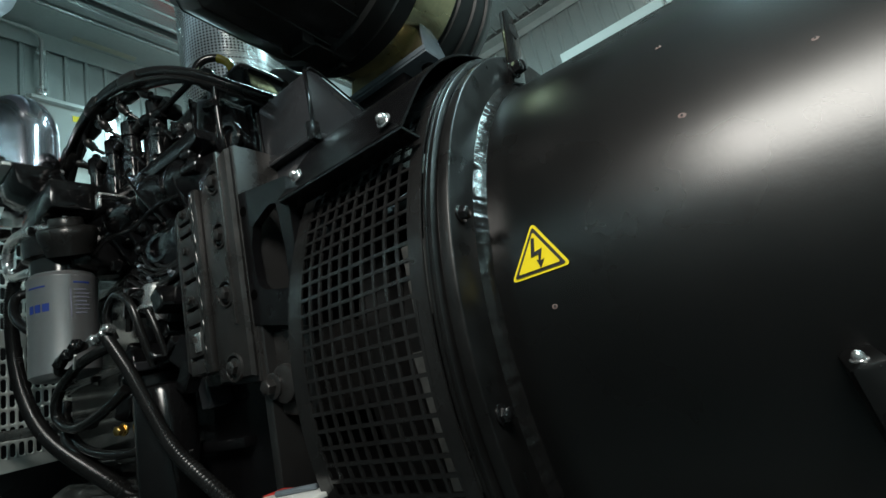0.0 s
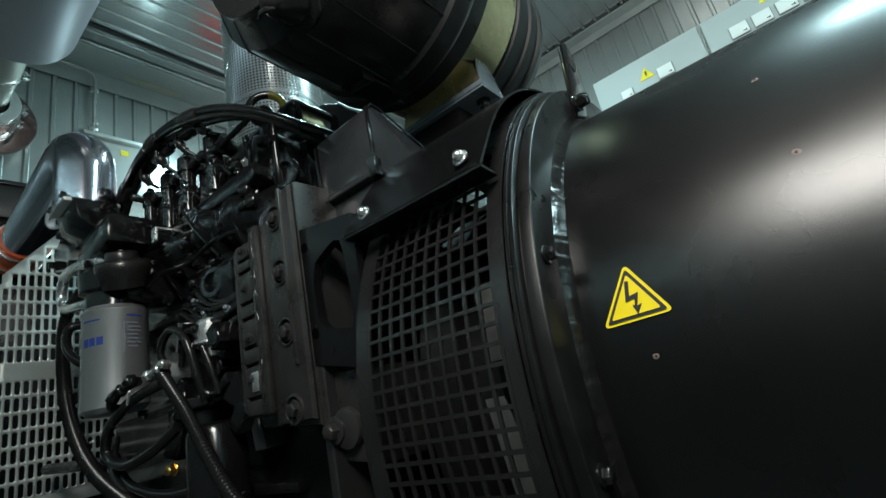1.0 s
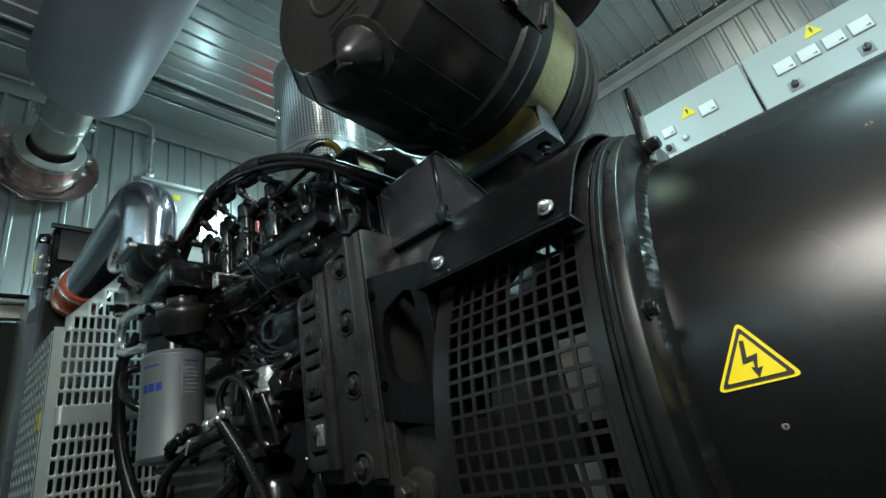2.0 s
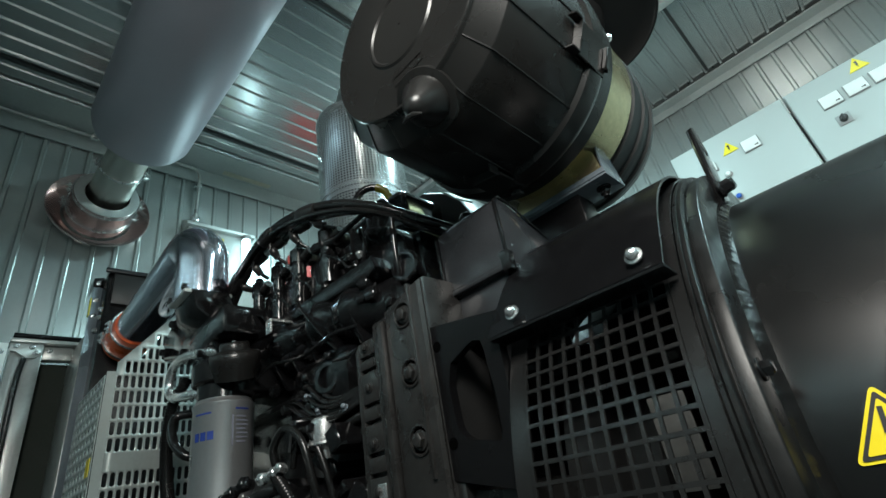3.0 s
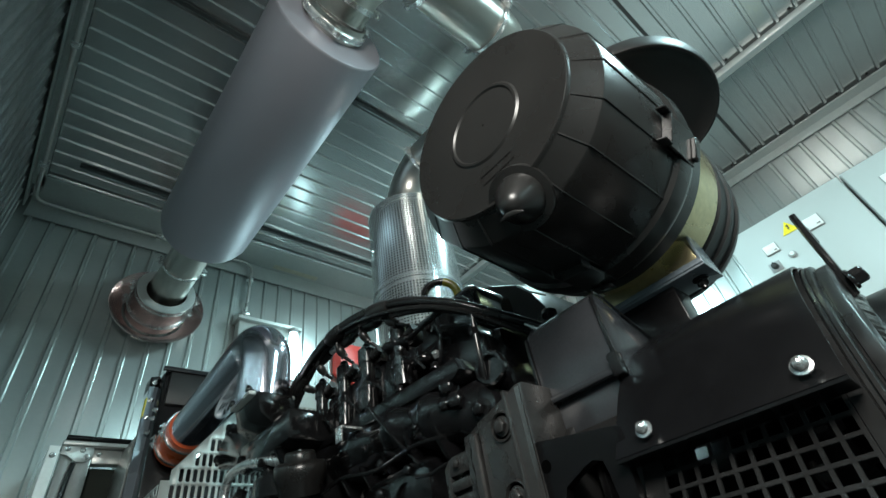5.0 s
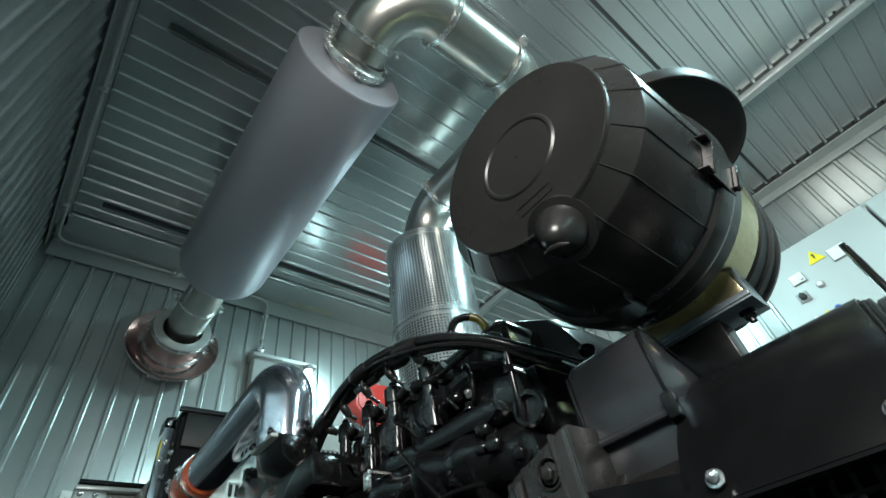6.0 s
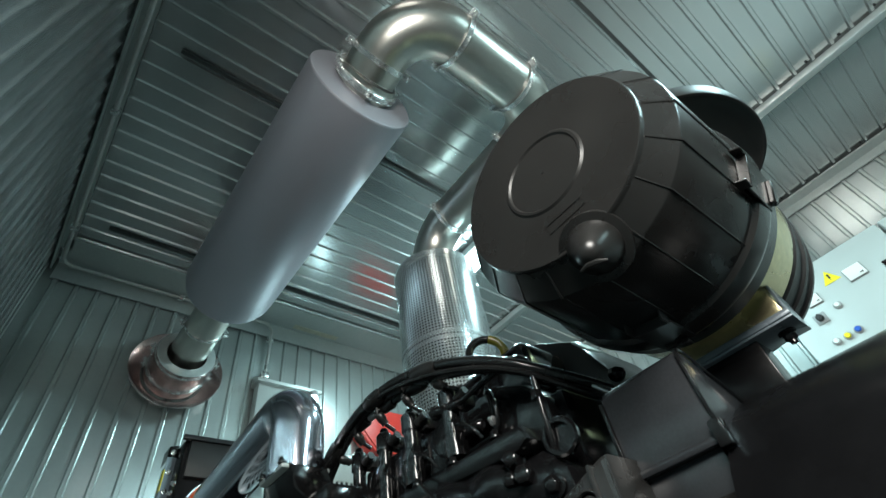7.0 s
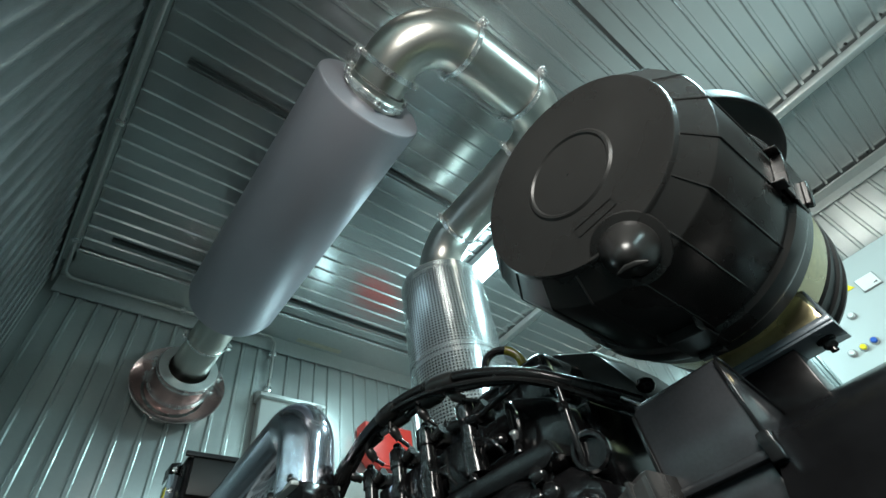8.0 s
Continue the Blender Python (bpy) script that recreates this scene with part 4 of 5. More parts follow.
for a, b in (((0.452, 1.10, 1.445), (0.487, 1.10, 1.405)), ((0.452, 1.02, 1.452), (0.487, 1.015, 1.402)), ((0.455, 0.94, 1.445), (0.487, 0.925, 1.395)), ((0.455, 1.17, 1.415), (0.487, 1.165, 1.405)), ((0.46, 0.87, 1.425), (0.487, 0.82, 1.385))):
    a, b = Vector(a), Vector(b)
    mid = a.lerp(b, 0.5) + Vector((-0.012, 0.006, 0.0))
    part("branch_cable", B(sweep(smooth_path([a, mid, b], 8), 0.0038, 10)), RUBBER, loom)
    d = (b - a).normalized()
    part("connector", B(lathe(a.lerp(b, 0.35) + Vector((-0.008, 0.004, 0)), d, [(0, 0.007), (0.004, 0.009), (0.014, 0.009), (0.016, 0.0075), (0.024, 0.0075)], 12)), PLASTIC, loom)
# inner strand of the loom with its plug bodies
inner_path = smooth_path([(0.468, 1.221, 1.424), (0.468, 1.158, 1.448), (0.468, 1.085, 1.452), (0.468, 1.002, 1.445), (0.468, 0.921, 1.438), (0.468, 0.854, 1.424)], 10)
part("cable", B(sweep(inner_path, 0.0068, 10)), RUBBER, loom)
for k0, k1, rr in ((4, 9, 0.0105), (15, 21, 0.0120), (27, 32, 0.0110), (38, 44, 0.0125)):
    seg = inner_path[k0:k1 + 1]
    part("plug_body", B(sweep(seg, [rr * (0.8 if i in (0, len(seg) - 1) else 1.0) for i in range(len(seg))], 12)), PLASTIC, loom, "black plastic plug body")
part("plug_clip", B(sweep(inner_path[22:26], 0.0078, 10)), ZINC, loom, "bright metal sleeve")
# fuel pipe with its tall bend
part("fuel_pipe", B(sweep(smooth_path([(0.482, 0.835, 1.362), (0.487, 0.77, 1.370), (0.492, 0.715, 1.376), (0.495, 0.690, 1.370), (0.497, 0.680, 1.345), (0.500, 0.684, 1.28), (0.505, 0.688, 1.24), (0.512, 0.695, 1.222)], 10), 0.0050, 12)), BLACK, eng, "bent black fuel pipe")
part("fuel_pipe", B(sweep(smooth_path([(0.53, 0.73, 1.395), (0.55, 0.66, 1.335), (0.575, 0.62, 1.295), (0.60, 0.60, 1.27)], 10), 0.0035, 10)), ZINC, eng, "bright thin pipe")
part("pipe_nut", B(hexhead((0.498, 0.684, 1.30), (0, 0, 1), 0.0085, 0.014)), BLACK, eng)
part("fuel_fitting", B(rod((0.484, 0.825, 1.362), (0.478, 0.885, 1.372), 0.010, seg=12), hexhead((0.480, 0.86, 1.367), (0, -1, 0), 0.012, 0.012), hexhead((0.480, 0.89, 1.372), (0, -1, 0), 0.012, 0.010)), BLACK, eng)
part("bright_plug", B(hexhead((0.508, 0.785, 1.312), (-0.6, -0.2, 0.7), 0.007, 0.012)), ZINC, eng)
EYE_C = Vector((0.600, 0.842, 1.500))
ring = part("lifting_eye", B(sweep([EYE_C + Vector((0.75 * 0.036 * math.cos(a), -0.66 * 0.036 * math.cos(a), 0.036 * math.sin(a))) for a in [2 * math.pi * i / 28 for i in range(29)]], 0.0085, 10)), BLACK, eng, "black ring lifting eye with yellow paint")
part("eye_shank", B(box(EYE_C.x - 0.012, EYE_C.x + 0.012, EYE_C.y - 0.02, EYE_C.y + 0.02, 1.30, EYE_C.z - 0.038, 0.005)), BLACK, eng)
part("eye_mark", B(sweep([EYE_C + Vector((0.75 * 0.036 * math.cos(a), -0.66 * 0.036 * math.cos(a), 0.036 * math.sin(a))) for a in [1.3 - 2.0 * i / 12 for i in range(13)]], 0.0094, 10)), material("dull_yellow_paint", (0.16, 0.145, 0.015), 0.35, vary=0.3), ring)

# turbo and exhaust outlet behind
part("turbo_housing", B(lathe((0.985, 1.25, 1.42), (0, 1, 0), [(0, 0.05), (0.02, 0.09), (0.08, 0.10), (0.14, 0.09), (0.18, 0.06)], 32)), CAST, eng)

# front left: thermostat cover, inlet body under the charge pipe
part("inlet_body", B(prism([(0.352, 1.390), (0.430, 1.390), (0.450, 1.340), (0.400, 1.318), (0.362, 1.345)], "y", 1.170, 1.292, 0.006), box(0.39, 0.52, 1.10, 1.34, 1.27, 1.335, 0.012)), BLACK, eng)
part("inlet_web", B(prism([(0.395, 1.275), (0.470, 1.275), (0.470, 1.225), (0.430, 1.215)], "y", 1.155, 1.175, 0.004)), CAST, eng)
part("inlet_cover", B(prism([(1.20, 1.235), (1.30, 1.275), (1.50, 1.33), (1.52, 1.39), (1.44, 1.42), (1.22, 1.35)], "x", 0.40, 0.425, 0.006)), BLACK, eng)
for y, z in ((1.215, 1.26), (1.33, 1.30), (1.49, 1.35), (1.43, 1.405), (1.25, 1.345)):
    part("cover_screw", B(hexhead((0.40, y, z), (-1, 0, 0), 0.009, 0.012, 0.012)), BLACK, eng)
for y in (1.17, 1.21, 1.255):
    part("inlet_bolt", B(hexhead((0.340, y + 0.015, 1.392), (0, 0, 1), 0.006, 0.009, 0.008)), BLACK, eng)
part("sensor_bracket", B(box(0.425, 0.430, 0.965, 0.985, 1.225, 1.252, 0.002), box(0.425, 0.47, 0.965, 0.985, 1.248, 1.253, 0.002)), ZINC, eng, "small bright bracket")

# oil filter and head
fh = part("filter_head", B(lathe((0.422, 1.153, 1.128), (0, 0, 1), [(0, 0.050), (0.045, 0.050), (0.05, 0.060), (0.085, 0.062), (0.095, 0.050), (0.10, 0.030)], 36),
                           box(0.42, 0.55, 1.09, 1.21, 1.15, 1.23, 0.015)), BLACK, eng)
part("filter_cap", B(lathe((0.418, 1.095, 1.200), (-0.22, -0.30, 1), [(-0.025, 0.038), (-0.006, 0.042), (0.008, 0.0465), (0.022, 0.0465), (0.027, 0.043), (0.029, 0.031), (0.031, 0.028), (0.042, 0.027), (0.046, 0.024), (0.047, 0.012), (0.045, 0.004)], 40)), PLASTIC, fh)
part("cap_screw", B(hexhead((0.4083, 1.0818, 1.2440), (-0.22, -0.30, 1), 0.0035, 0.003)), ZINC, fh)
FX, FY, FR = 0.422, 1.153, 0.0545
flt = part("oil_filter", B(lathe((FX, FY, 0.946), (0, 0, 1), [(0, 0.030), (0.003, 0.046), (0.012, FR), (0.184, FR), (0.187, FR + 0.0015), (0.191, FR + 0.002), (0.194, FR - 0.002), (0.200, FR - 0.004)], 48)), FILTERM, eng, "silver spin-on oil filter with blue print")


def on_filter(a, z, off=0.0006):
    ar = radians(a)
    return Vector((FX + (FR + off) * math.cos(ar), FY + (FR + off) * math.sin(ar), z))


def filter_bar(a0, a1, z0, z1, off=0.0006):
    def f(bm):
        n = max(1, int(abs(a1 - a0) / 5))
        lo = [bm.verts.new(on_filter(a0 + (a1 - a0) * i / n, z0, off)) for i in range(n + 1)]
        hi = [bm.verts.new(on_filter(a0 + (a1 - a0) * i / n, z1, off)) for i in range(n + 1)]
        for i in range(n):
            bm.faces.new((lo[i], lo[i + 1], hi[i + 1], hi[i]))
    return f


# brand mark as plain bars, small print as bars
for k, (a0, a1) in enumerate(((192, 203), (206, 217), (220, 232))):
    part("print_mark", B(filter_bar(a0, a1, 1.070, 1.085)), INKBLUE, flt, "blue print block")
part("print_line", B(filter_bar(190, 226, 1.116, 1.119)), INKBLUE, flt)
part("print_line", B(filter_bar(270, 300, 1.120, 1.123)), INKBLUE, flt)
PALEINK = material("pale_blue_print", (0.20, 0.21, 0.27), 0.5, vary=0.05, bump=0)
for k in range(7):
    part("print_line", B(filter_bar(272, 272 + (26 if k % 3 else 20), 1.106 - k * 0.0075, 1.109 - k * 0.0075)), PALEINK, flt)
part("print_line", B(filter_bar(264, 267, 1.055, 1.11)), PALEINK, flt)

# hoses low on the left
def hose(pts, r, name="hose", mat=RUBBER, label="black rubber hose", ribs=0.0, parent=eng):
    path = smooth_path(pts, 14)
    if ribs:
        path = resample(path, 0.0016)
        r = [r - ribs * (0, 0.35, 1, 0.35)[i % 4] for i in range(len(path))]
    return part(name, B(sweep(path, r, 14)), mat, parent, label)


hose([(0.40, 0.895, 0.978), (0.40, 0.862, 0.950), (0.40, 0.817, 0.910), (0.40, 0.760, 0.850), (0.40, 0.700, 0.795), (0.405, 0.607, 0.738), (0.42, 0.54, 0.68)], 0.0092, ribs=0.0024, name="corrugated_hose", label="black corrugated hose")
hose([(0.43, 1.40, 1.26), (0.405, 1.42, 1.19), (0.40, 1.40, 1.07), (0.395, 1.31, 0.95), (0.40, 1.18, 0.85), (0.43, 1.00, 0.76), (0.48, 0.90, 0.68)], 0.0135, ribs=0.0026, name="corrugated_hose", label="black corrugated hose")
hose([(0.405, 0.90, 0.962), (0.395, 0.96, 0.955), (0.395, 1.03, 0.945), (0.395, 1.105, 0.915), (0.40, 1.125, 0.878), (0.405, 1.06, 0.855), (0.415, 0.97, 0.868), (0.43, 0.915, 0.895)], 0.0085)
hose([(0.43, 1.17, 1.25), (0.405, 1.20, 1.262), (0.395, 1.31, 1.285), (0.395, 1.39, 1.285), (0.398, 1.425, 1.255), (0.40, 1.40, 1.215), (0.41, 1.29, 1.195), (0.44, 1.25, 1.19)], 0.0105, name="steel_pipe", mat=ZINC, label="bright bent steel pipe")
hose([(0.44, 1.36, 1.17), (0.405, 1.38, 1.165), (0.395, 1.36, 1.12), (0.41, 1.33, 1.08), (0.44, 1.32, 1.07)], 0.0095)
hose([(0.43, 0.945, 0.98), (0.42, 0.945, 1.02), (0.42, 0.905, 1.045), (0.425, 0.865, 1.02), (0.435, 0.855, 0.965), (0.45, 0.86, 0.92)], 0.0062)
hose([(0.445, 0.93, 0.99), (0.44, 0.90, 1.035), (0.44, 0.865, 1.03), (0.45, 0.845, 0.98), (0.46, 0.84, 0.93)], 0.0052)
for k in range(6):
    dz, dx = 0.007 * k, 0.004 * (k % 3)
    hose([(0.485, 1.02 - 0.012 * k, 1.105 + dz * 0.6), (0.463 + dx, 0.955 - 0.01 * k, 1.085 + dz), (0.457 + dx, 0.885 - 0.006 * k, 1.052 + dz * 0.9), (0.460 + dx, 0.820, 1.044 + dz * 0.8), (0.475, 0.765, 1.058 + dz * 0.5), (0.50, 0.735, 1.07)], (0.0042, 0.0034, 0.0048, 0.0030, 0.0040, 0.0034)[k], name="lead", label="thin black lead")
hose([(0.50, 0.98, 1.06), (0.465, 0.93, 1.035), (0.458, 0.85, 1.02), (0.47, 0.765, 1.035), (0.50, 0.73, 1.055)], 0.0068)
hose([(0.41, 1.06, 0.945), (0.385, 1.055, 0.952), (0.380, 1.02, 0.968), (0.385, 0.985, 0.974), (0.39, 0.955, 0.976)], 0.0075, name="hose_elbow", label="black hose elbow")
for y in (1.04, 1.005, 0.965):
    part("elbow_nut", B(hexhead((0.381, y, 0.962 + (1.04 - y) * 0.2), (0, -1, 0.2), 0.0105, 0.014)), BLACK, eng)
hose([(0.40, 1.50, 0.88), (0.41, 1.40, 0.875), (0.42, 1.28, 0.87), (0.46, 1.15, 0.86)], 0.011)
hose([(0.42, 1.15, 0.905), (0.41, 1.12, 0.84), (0.43, 1.06, 0.79), (0.47, 1.0, 0.73)], 0.008)
hose([(0.43, 1.20, 0.90), (0.42, 1.10, 0.83), (0.43, 0.98, 0.80), (0.46, 0.88, 0.80)], 0.0075)
part("pipe_fitting", B(hexhead((0.396, 0.935, 0.979), (0, -1, 0), 0.0095, 0.014), rod((0.396, 0.92, 0.979), (0.402, 0.875, 0.985), 0.0065, seg=14), hexhead((0.399, 0.900, 0.982), (0, -1, 0.1), 0.0095, 0.010), hexhead((0.402, 0.878, 0.985), (-0.8, -0.2, 0.2), 0.0075, 0.012)), ZINC, eng, "bright zinc hose fitting")
part("cable_tie", B(rod((0.385, 0.985, 0.945), (0.378, 0.955, 0.962), 0.0018, seg=8)), WHITE, eng, "white cable tie")
part("cable_tie", B(rod((0.385, 1.16, 0.905), (0.375, 1.11, 0.905), 0.0018, seg=8)), WHITE, eng, "white cable tie")
part("brass_plug", B(hexhead((0.43, 0.93, 0.835), (-1, -0.3, 0), 0.008, 0.012, 0.010)), BRASS, eng)

# fuel pump, bosses and brackets on the block's side
pump = part("fuel_pump", B(lathe((0.545, 0.872, 1.105), (-1, -0.25, 0.1), [(0, 0.060), (0.04, 0.058), (0.05, 0.040), (0.07, 0.038)], 32), box(0.47, 0.56, 0.80, 0.98, 1.06, 1.16, 0.02)), CAST, eng)
part("pump_ring", B(lathe((0.475, 0.855, 1.112), (-1, -0.25, 0.1), [(0, 0.018), (0, 0.028), (0.006, 0.029), (0.010, 0.026), (0.010, 0.018), (0, 0.018)], 28, closed=False)), CAST, pump)
for dy, dz in ((0.045, 0.02), (0.035, -0.03), (-0.03, 0.035)):
    part("pump_bolt", B(hexhead((0.475, 0.875 + dy, 1.11 + dz), (-1, -0.2, 0.1), 0.008, 0.012, 0.011)), BLACK, pump)
part("oil_cup", B(lathe((0.462, 0.86, 0.99), (0, 0, 1), [(0, 0.012), (0.012, 0.013), (0.02, 0.028), (0.024, 0.028), (0.028, 0.024), (0.055, 0.021), (0.06, 0.018)], 28)), ZINC, eng, "bright metal cup")
part("starter_body", B(rod((0.47, 0.86, 0.70), (0.47, 1.30, 0.70), 0.055, seg=28, bevel=0.008)), BLACK, eng)
part("low_cylinder", B(lathe((0.455, 0.845, 0.60), (0, 0, 1), [(0, 0.036), (0.01, 0.042), (0.275, 0.042), (0.285, 0.037), (0.29, 0.02)], 36)), BLACK, eng, "upright dark canister")
rnd = random.Random(11)
for k in range(26):
    y, z = rnd.uniform(0.76, 1.0), rnd.uniform(0.86, 1.07)
    x = 0.49 + rnd.uniform(-0.02, 0.02)
    w, h, d = rnd.uniform(0.008, 0.022), rnd.uniform(0.006, 0.03), rnd.uniform(0.02, 0.05)
    part("casting_lug", B(box(-d, d, -w, w, -h, h, 0.003, 1, Matrix.Translation((x, y, z)) @ Euler((rnd.uniform(-0.7, 0.7), 0, rnd.uniform(-0.4, 0.4))).to_matrix().to_4x4())), rnd.choice((CAST, CAST, BLACK, ECUGREY)), eng)
for k in range(22):
    y, z = rnd.uniform(0.74, 1.45), rnd.uniform(0.86, 1.30)
    part("block_bolt", B(hexhead((0.505 + rnd.uniform(-0.02, 0.005), y, z), (-1, 0, 0), rnd.choice((0.007, 0.009, 0.011)), 0.012, 0.013)), rnd.choice((BLACK, BLACK, CAST, CAST)), eng)

# ---- air cleaner ----
CY, CZ = 0.474, 1.504
ac = thing("air_cleaner", "large round black plastic air cleaner on a zinc bracket", "air cleaner", (0.60, CY, 1.33))
lid = part("lid", B(lathe((0.3735, CY, CZ), (1, 0, 0), [(0.0015, 0.003), (0.0012, 0.059), (-0.0015, 0.0615), (-0.0015, 0.0650), (0.0012, 0.068), (0.0005, 0.136), (-0.001, 0.142), (-0.0012, 0.1450), (0.0006, 0.1468), (0.004, 0.1472), (0.006, 0.1485), (0.0335, 0.1742)], 128)), PLASTIC, ac, "domed black plastic lid")
body = part("housing", B(lathe((0.4070, CY, CZ), (1, 0, 0), [(0, 0.1738), (0.002, 0.1755), (0.165, 0.1815), (0.170, 0.1880), (0.196, 0.1905), (0.204, 0.1890), (0.208, 0.1845), (0.238, 0.1835), (0.242, 0.172)], 128)), PLASTIC, ac, "ribbed black plastic housing")
for k in range(18):
    a = radians(12 + 20 * k)
    u = Vector((0, math.cos(a), math.sin(a)))
    c = Vector((0, CY, CZ))
    part("rib", B(sweep([c + Vector((0.3795, 0, 0)) + u * 0.1480, c + Vector((0.4065, 0, 0)) + u * 0.1738, c + Vector((0.4090, 0, 0)) + u * 0.1758, c + Vector((0.573, 0, 0)) + u * 0.1815], 0.0017, 6)), PLASTIC, body)
part("face_mark", B(sweep([(0.3738, 0.5033, CZ - 0.087), (0.3738, 0.5013, CZ - 0.102), (0.3738, 0.4442, CZ - 0.1005), (0.3738, 0.4457, CZ - 0.0875), (0.3738, 0.5033, CZ - 0.087)], 0.0007, 6)), PLASTIC, lid)
part("centre_dot", B(lathe((0.3755, CY, CZ), (-1, 0, 0), [(0, 0.0022), (0.001, 0.0018)], 10)), MESHM, lid)
dv = part("dust_valve", B(lathe((0.392, 0.464, 1.356), (-0.72, 0, -0.70), [(-0.03, 0.040), (0.004, 0.043), (0.007, 0.042), (0.0085, 0.0325), (0.014, 0.0315), (0.034, 0.0195), (0.041, 0.0165), (0.047, 0.0125), (0.051, 0.007), (0.0525, 0.002)], 40)), PLASTIC, ac, "rubber dust valve")
part("valve_lip", B(sweep([(0.3535, 0.478, 1.3085), (0.3495, 0.466, 1.3055), (0.3490, 0.455, 1.3015), (0.3530, 0.446, 1.2985)], [0.0015, 0.0035, 0.0035, 0.0015], 8)), PLASTIC, ac)
for a in (math.atan2(-0.075, -0.161), math.radians(-80), math.radians(120), math.radians(40)):
    cu = Vector((0, math.cos(a), math.sin(a)))
    ct = Vector((0, -math.sin(a), math.cos(a)))
    m = Matrix(((1, 0, 0, 0.60), (0, ct.y, cu.y, CY + cu.y * 0.19), (0, ct.z, cu.z, CZ + cu.z * 0.19), (0, 0, 0, 1))) @ Matrix.Translation((-0.025, 0, 0))
    clip = part("clip", B(box(-0.036, 0.036, -0.026, 0.026, -0.004, 0.0, 0.001, 1, m), box(-0.039, -0.035, -0.026, 0.026, -0.010, 0.004, 0.001, 1, m), box(-0.056, -0.036, -0.026, -0.023, -0.010, 0.004, 0.001, 1, m), box(-0.056, -0.036, 0.023, 0.026, -0.010, 0.004, 0.001, 1, m)), PLASTIC, ac, "black plastic clip")
    part("clip_lever", B(box(0.026, 0.040, -0.018, 0.018, -0.001, 0.007, 0.002, 1, m)), PLASTIC, clip)
part("rear_housing", B(lathe((0.645, CY, CZ), (1, 0, 0), [(0, 0.168), (0.105, 0.166), (0.108, 0.170), (0.118, 0.170), (0.121, 0.165), (0.150, 0.164), (0.153, 0.168), (0.163, 0.168), (0.166, 0.162), (0.192, 0.160), (0.195, 0.164), (0.204, 0.163), (0.207, 0.157), (0.23, 0.152), (0.245, 0.135)], 96)), RAINCAP, ac)
part("strap", B(lathe((0.656, CY, CZ), (1, 0, 0), [(0, 0.1695), (0, 0.1725), (0.084, 0.1700), (0.084, 0.1670), (0, 0.1695)], 96, closed=False)), YZINC, ac, "yellow zinc strap")
part("strap_screw", B(rod((0.716, CY - 0.165, CZ + 0.062), (0.716, CY - 0.150, CZ + 0.095), 0.005, seg=10), hexhead((0.716, CY - 0.166, CZ + 0.060), (0, -0.4, -0.9), 0.008, 0.012), hexhead((0.716, CY - 0.152, CZ + 0.090), (0, 0.4, 0.9), 0.008, 0.010)), ZINC, ac)
part("bracket", B(box(0.680, 0.748, 0.383, 0.56, 1.3035, 1.3075, 0.001), box(0.6785, 0.682, 0.383, 0.56, 1.3075, 1.3165, 0.001)), BLUEZINC, ac, "blue-tinted zinc bracket")
part("bracket_cheek", B(prism([(0.680, 1.3075), (0.748, 1.3075), (0.726, 1.348), (0.690, 1.384), (0.682, 1.345)], "y", 0.3835, 0.3870, 0.0005)), BLUEZINC, ac)
part("bracket_post", B(box(0.690, 0.742, 0.44, 0.55, 1.225, 1.3033, 0.002)), GUARD, ac, "black mounting post")
part("saddle", B(prism([(0.3872, 1.3077), (0.56, 1.3077), (0.55, 1.345), (0.474, 1.3335), (0.42, 1.3405), (0.392, 1.354)], "x", 0.6830, 0.738, 0.001)), YZINC, ac, "yellow zinc saddle")
part("bracket_bolt", B(hexhead((0.716, 0.4065, 1.3034), (0, 0, -1), 0.0085, 0.011, 0.012), rod((0.716, 0.4065, 1.297), (0.716, 0.4065, 1.286), 0.005, seg=12)), BLACK, ac)
part("inlet_neck", B(sweep(smooth_path([(0.80, 0.46, 1.60), (0.825, 0.43, 1.68), (0.848, 0.40, 1.74), (0.868, 0.382, 1.806)], 6), 0.068, 32)), RAINCAP, ac)
part("inlet_hood", B(lathe((0.868, 0.380, 1.793), (0.25, -0.10, 1), [(0.018, 0.06), (0.016, 0.140), (0.006, 0.164), (0.0, 0.169), (0.0, 0.173), (0.004, 0.1745), (0.046, 0.172), (0.060, 0.164), (0.085, 0.125), (0.100, 0.070), (0.104, 0.005)], 72)), RAINCAP, ac, "black round inlet rain cap")

# ---- exhaust ----
EX, EY, ER = 0.985, 1.343, 0.166
ex = thing("exhaust_pipe", "brushed steel exhaust pipe with clamps and perforated heat shield", "exhaust", (EX, EY, 1.40))
PZ = 2.515
epath = bend_path([(EX, EY, 1.42), (EX, EY, PZ), (0.982, 0.593, PZ), (0.358, 0.593, PZ + 0.005), (0.354, 0.92, 2.447)], 0.172, 16)
part("pipe", B(sweep(epath, 0.087, 40)), PIPE, ex)


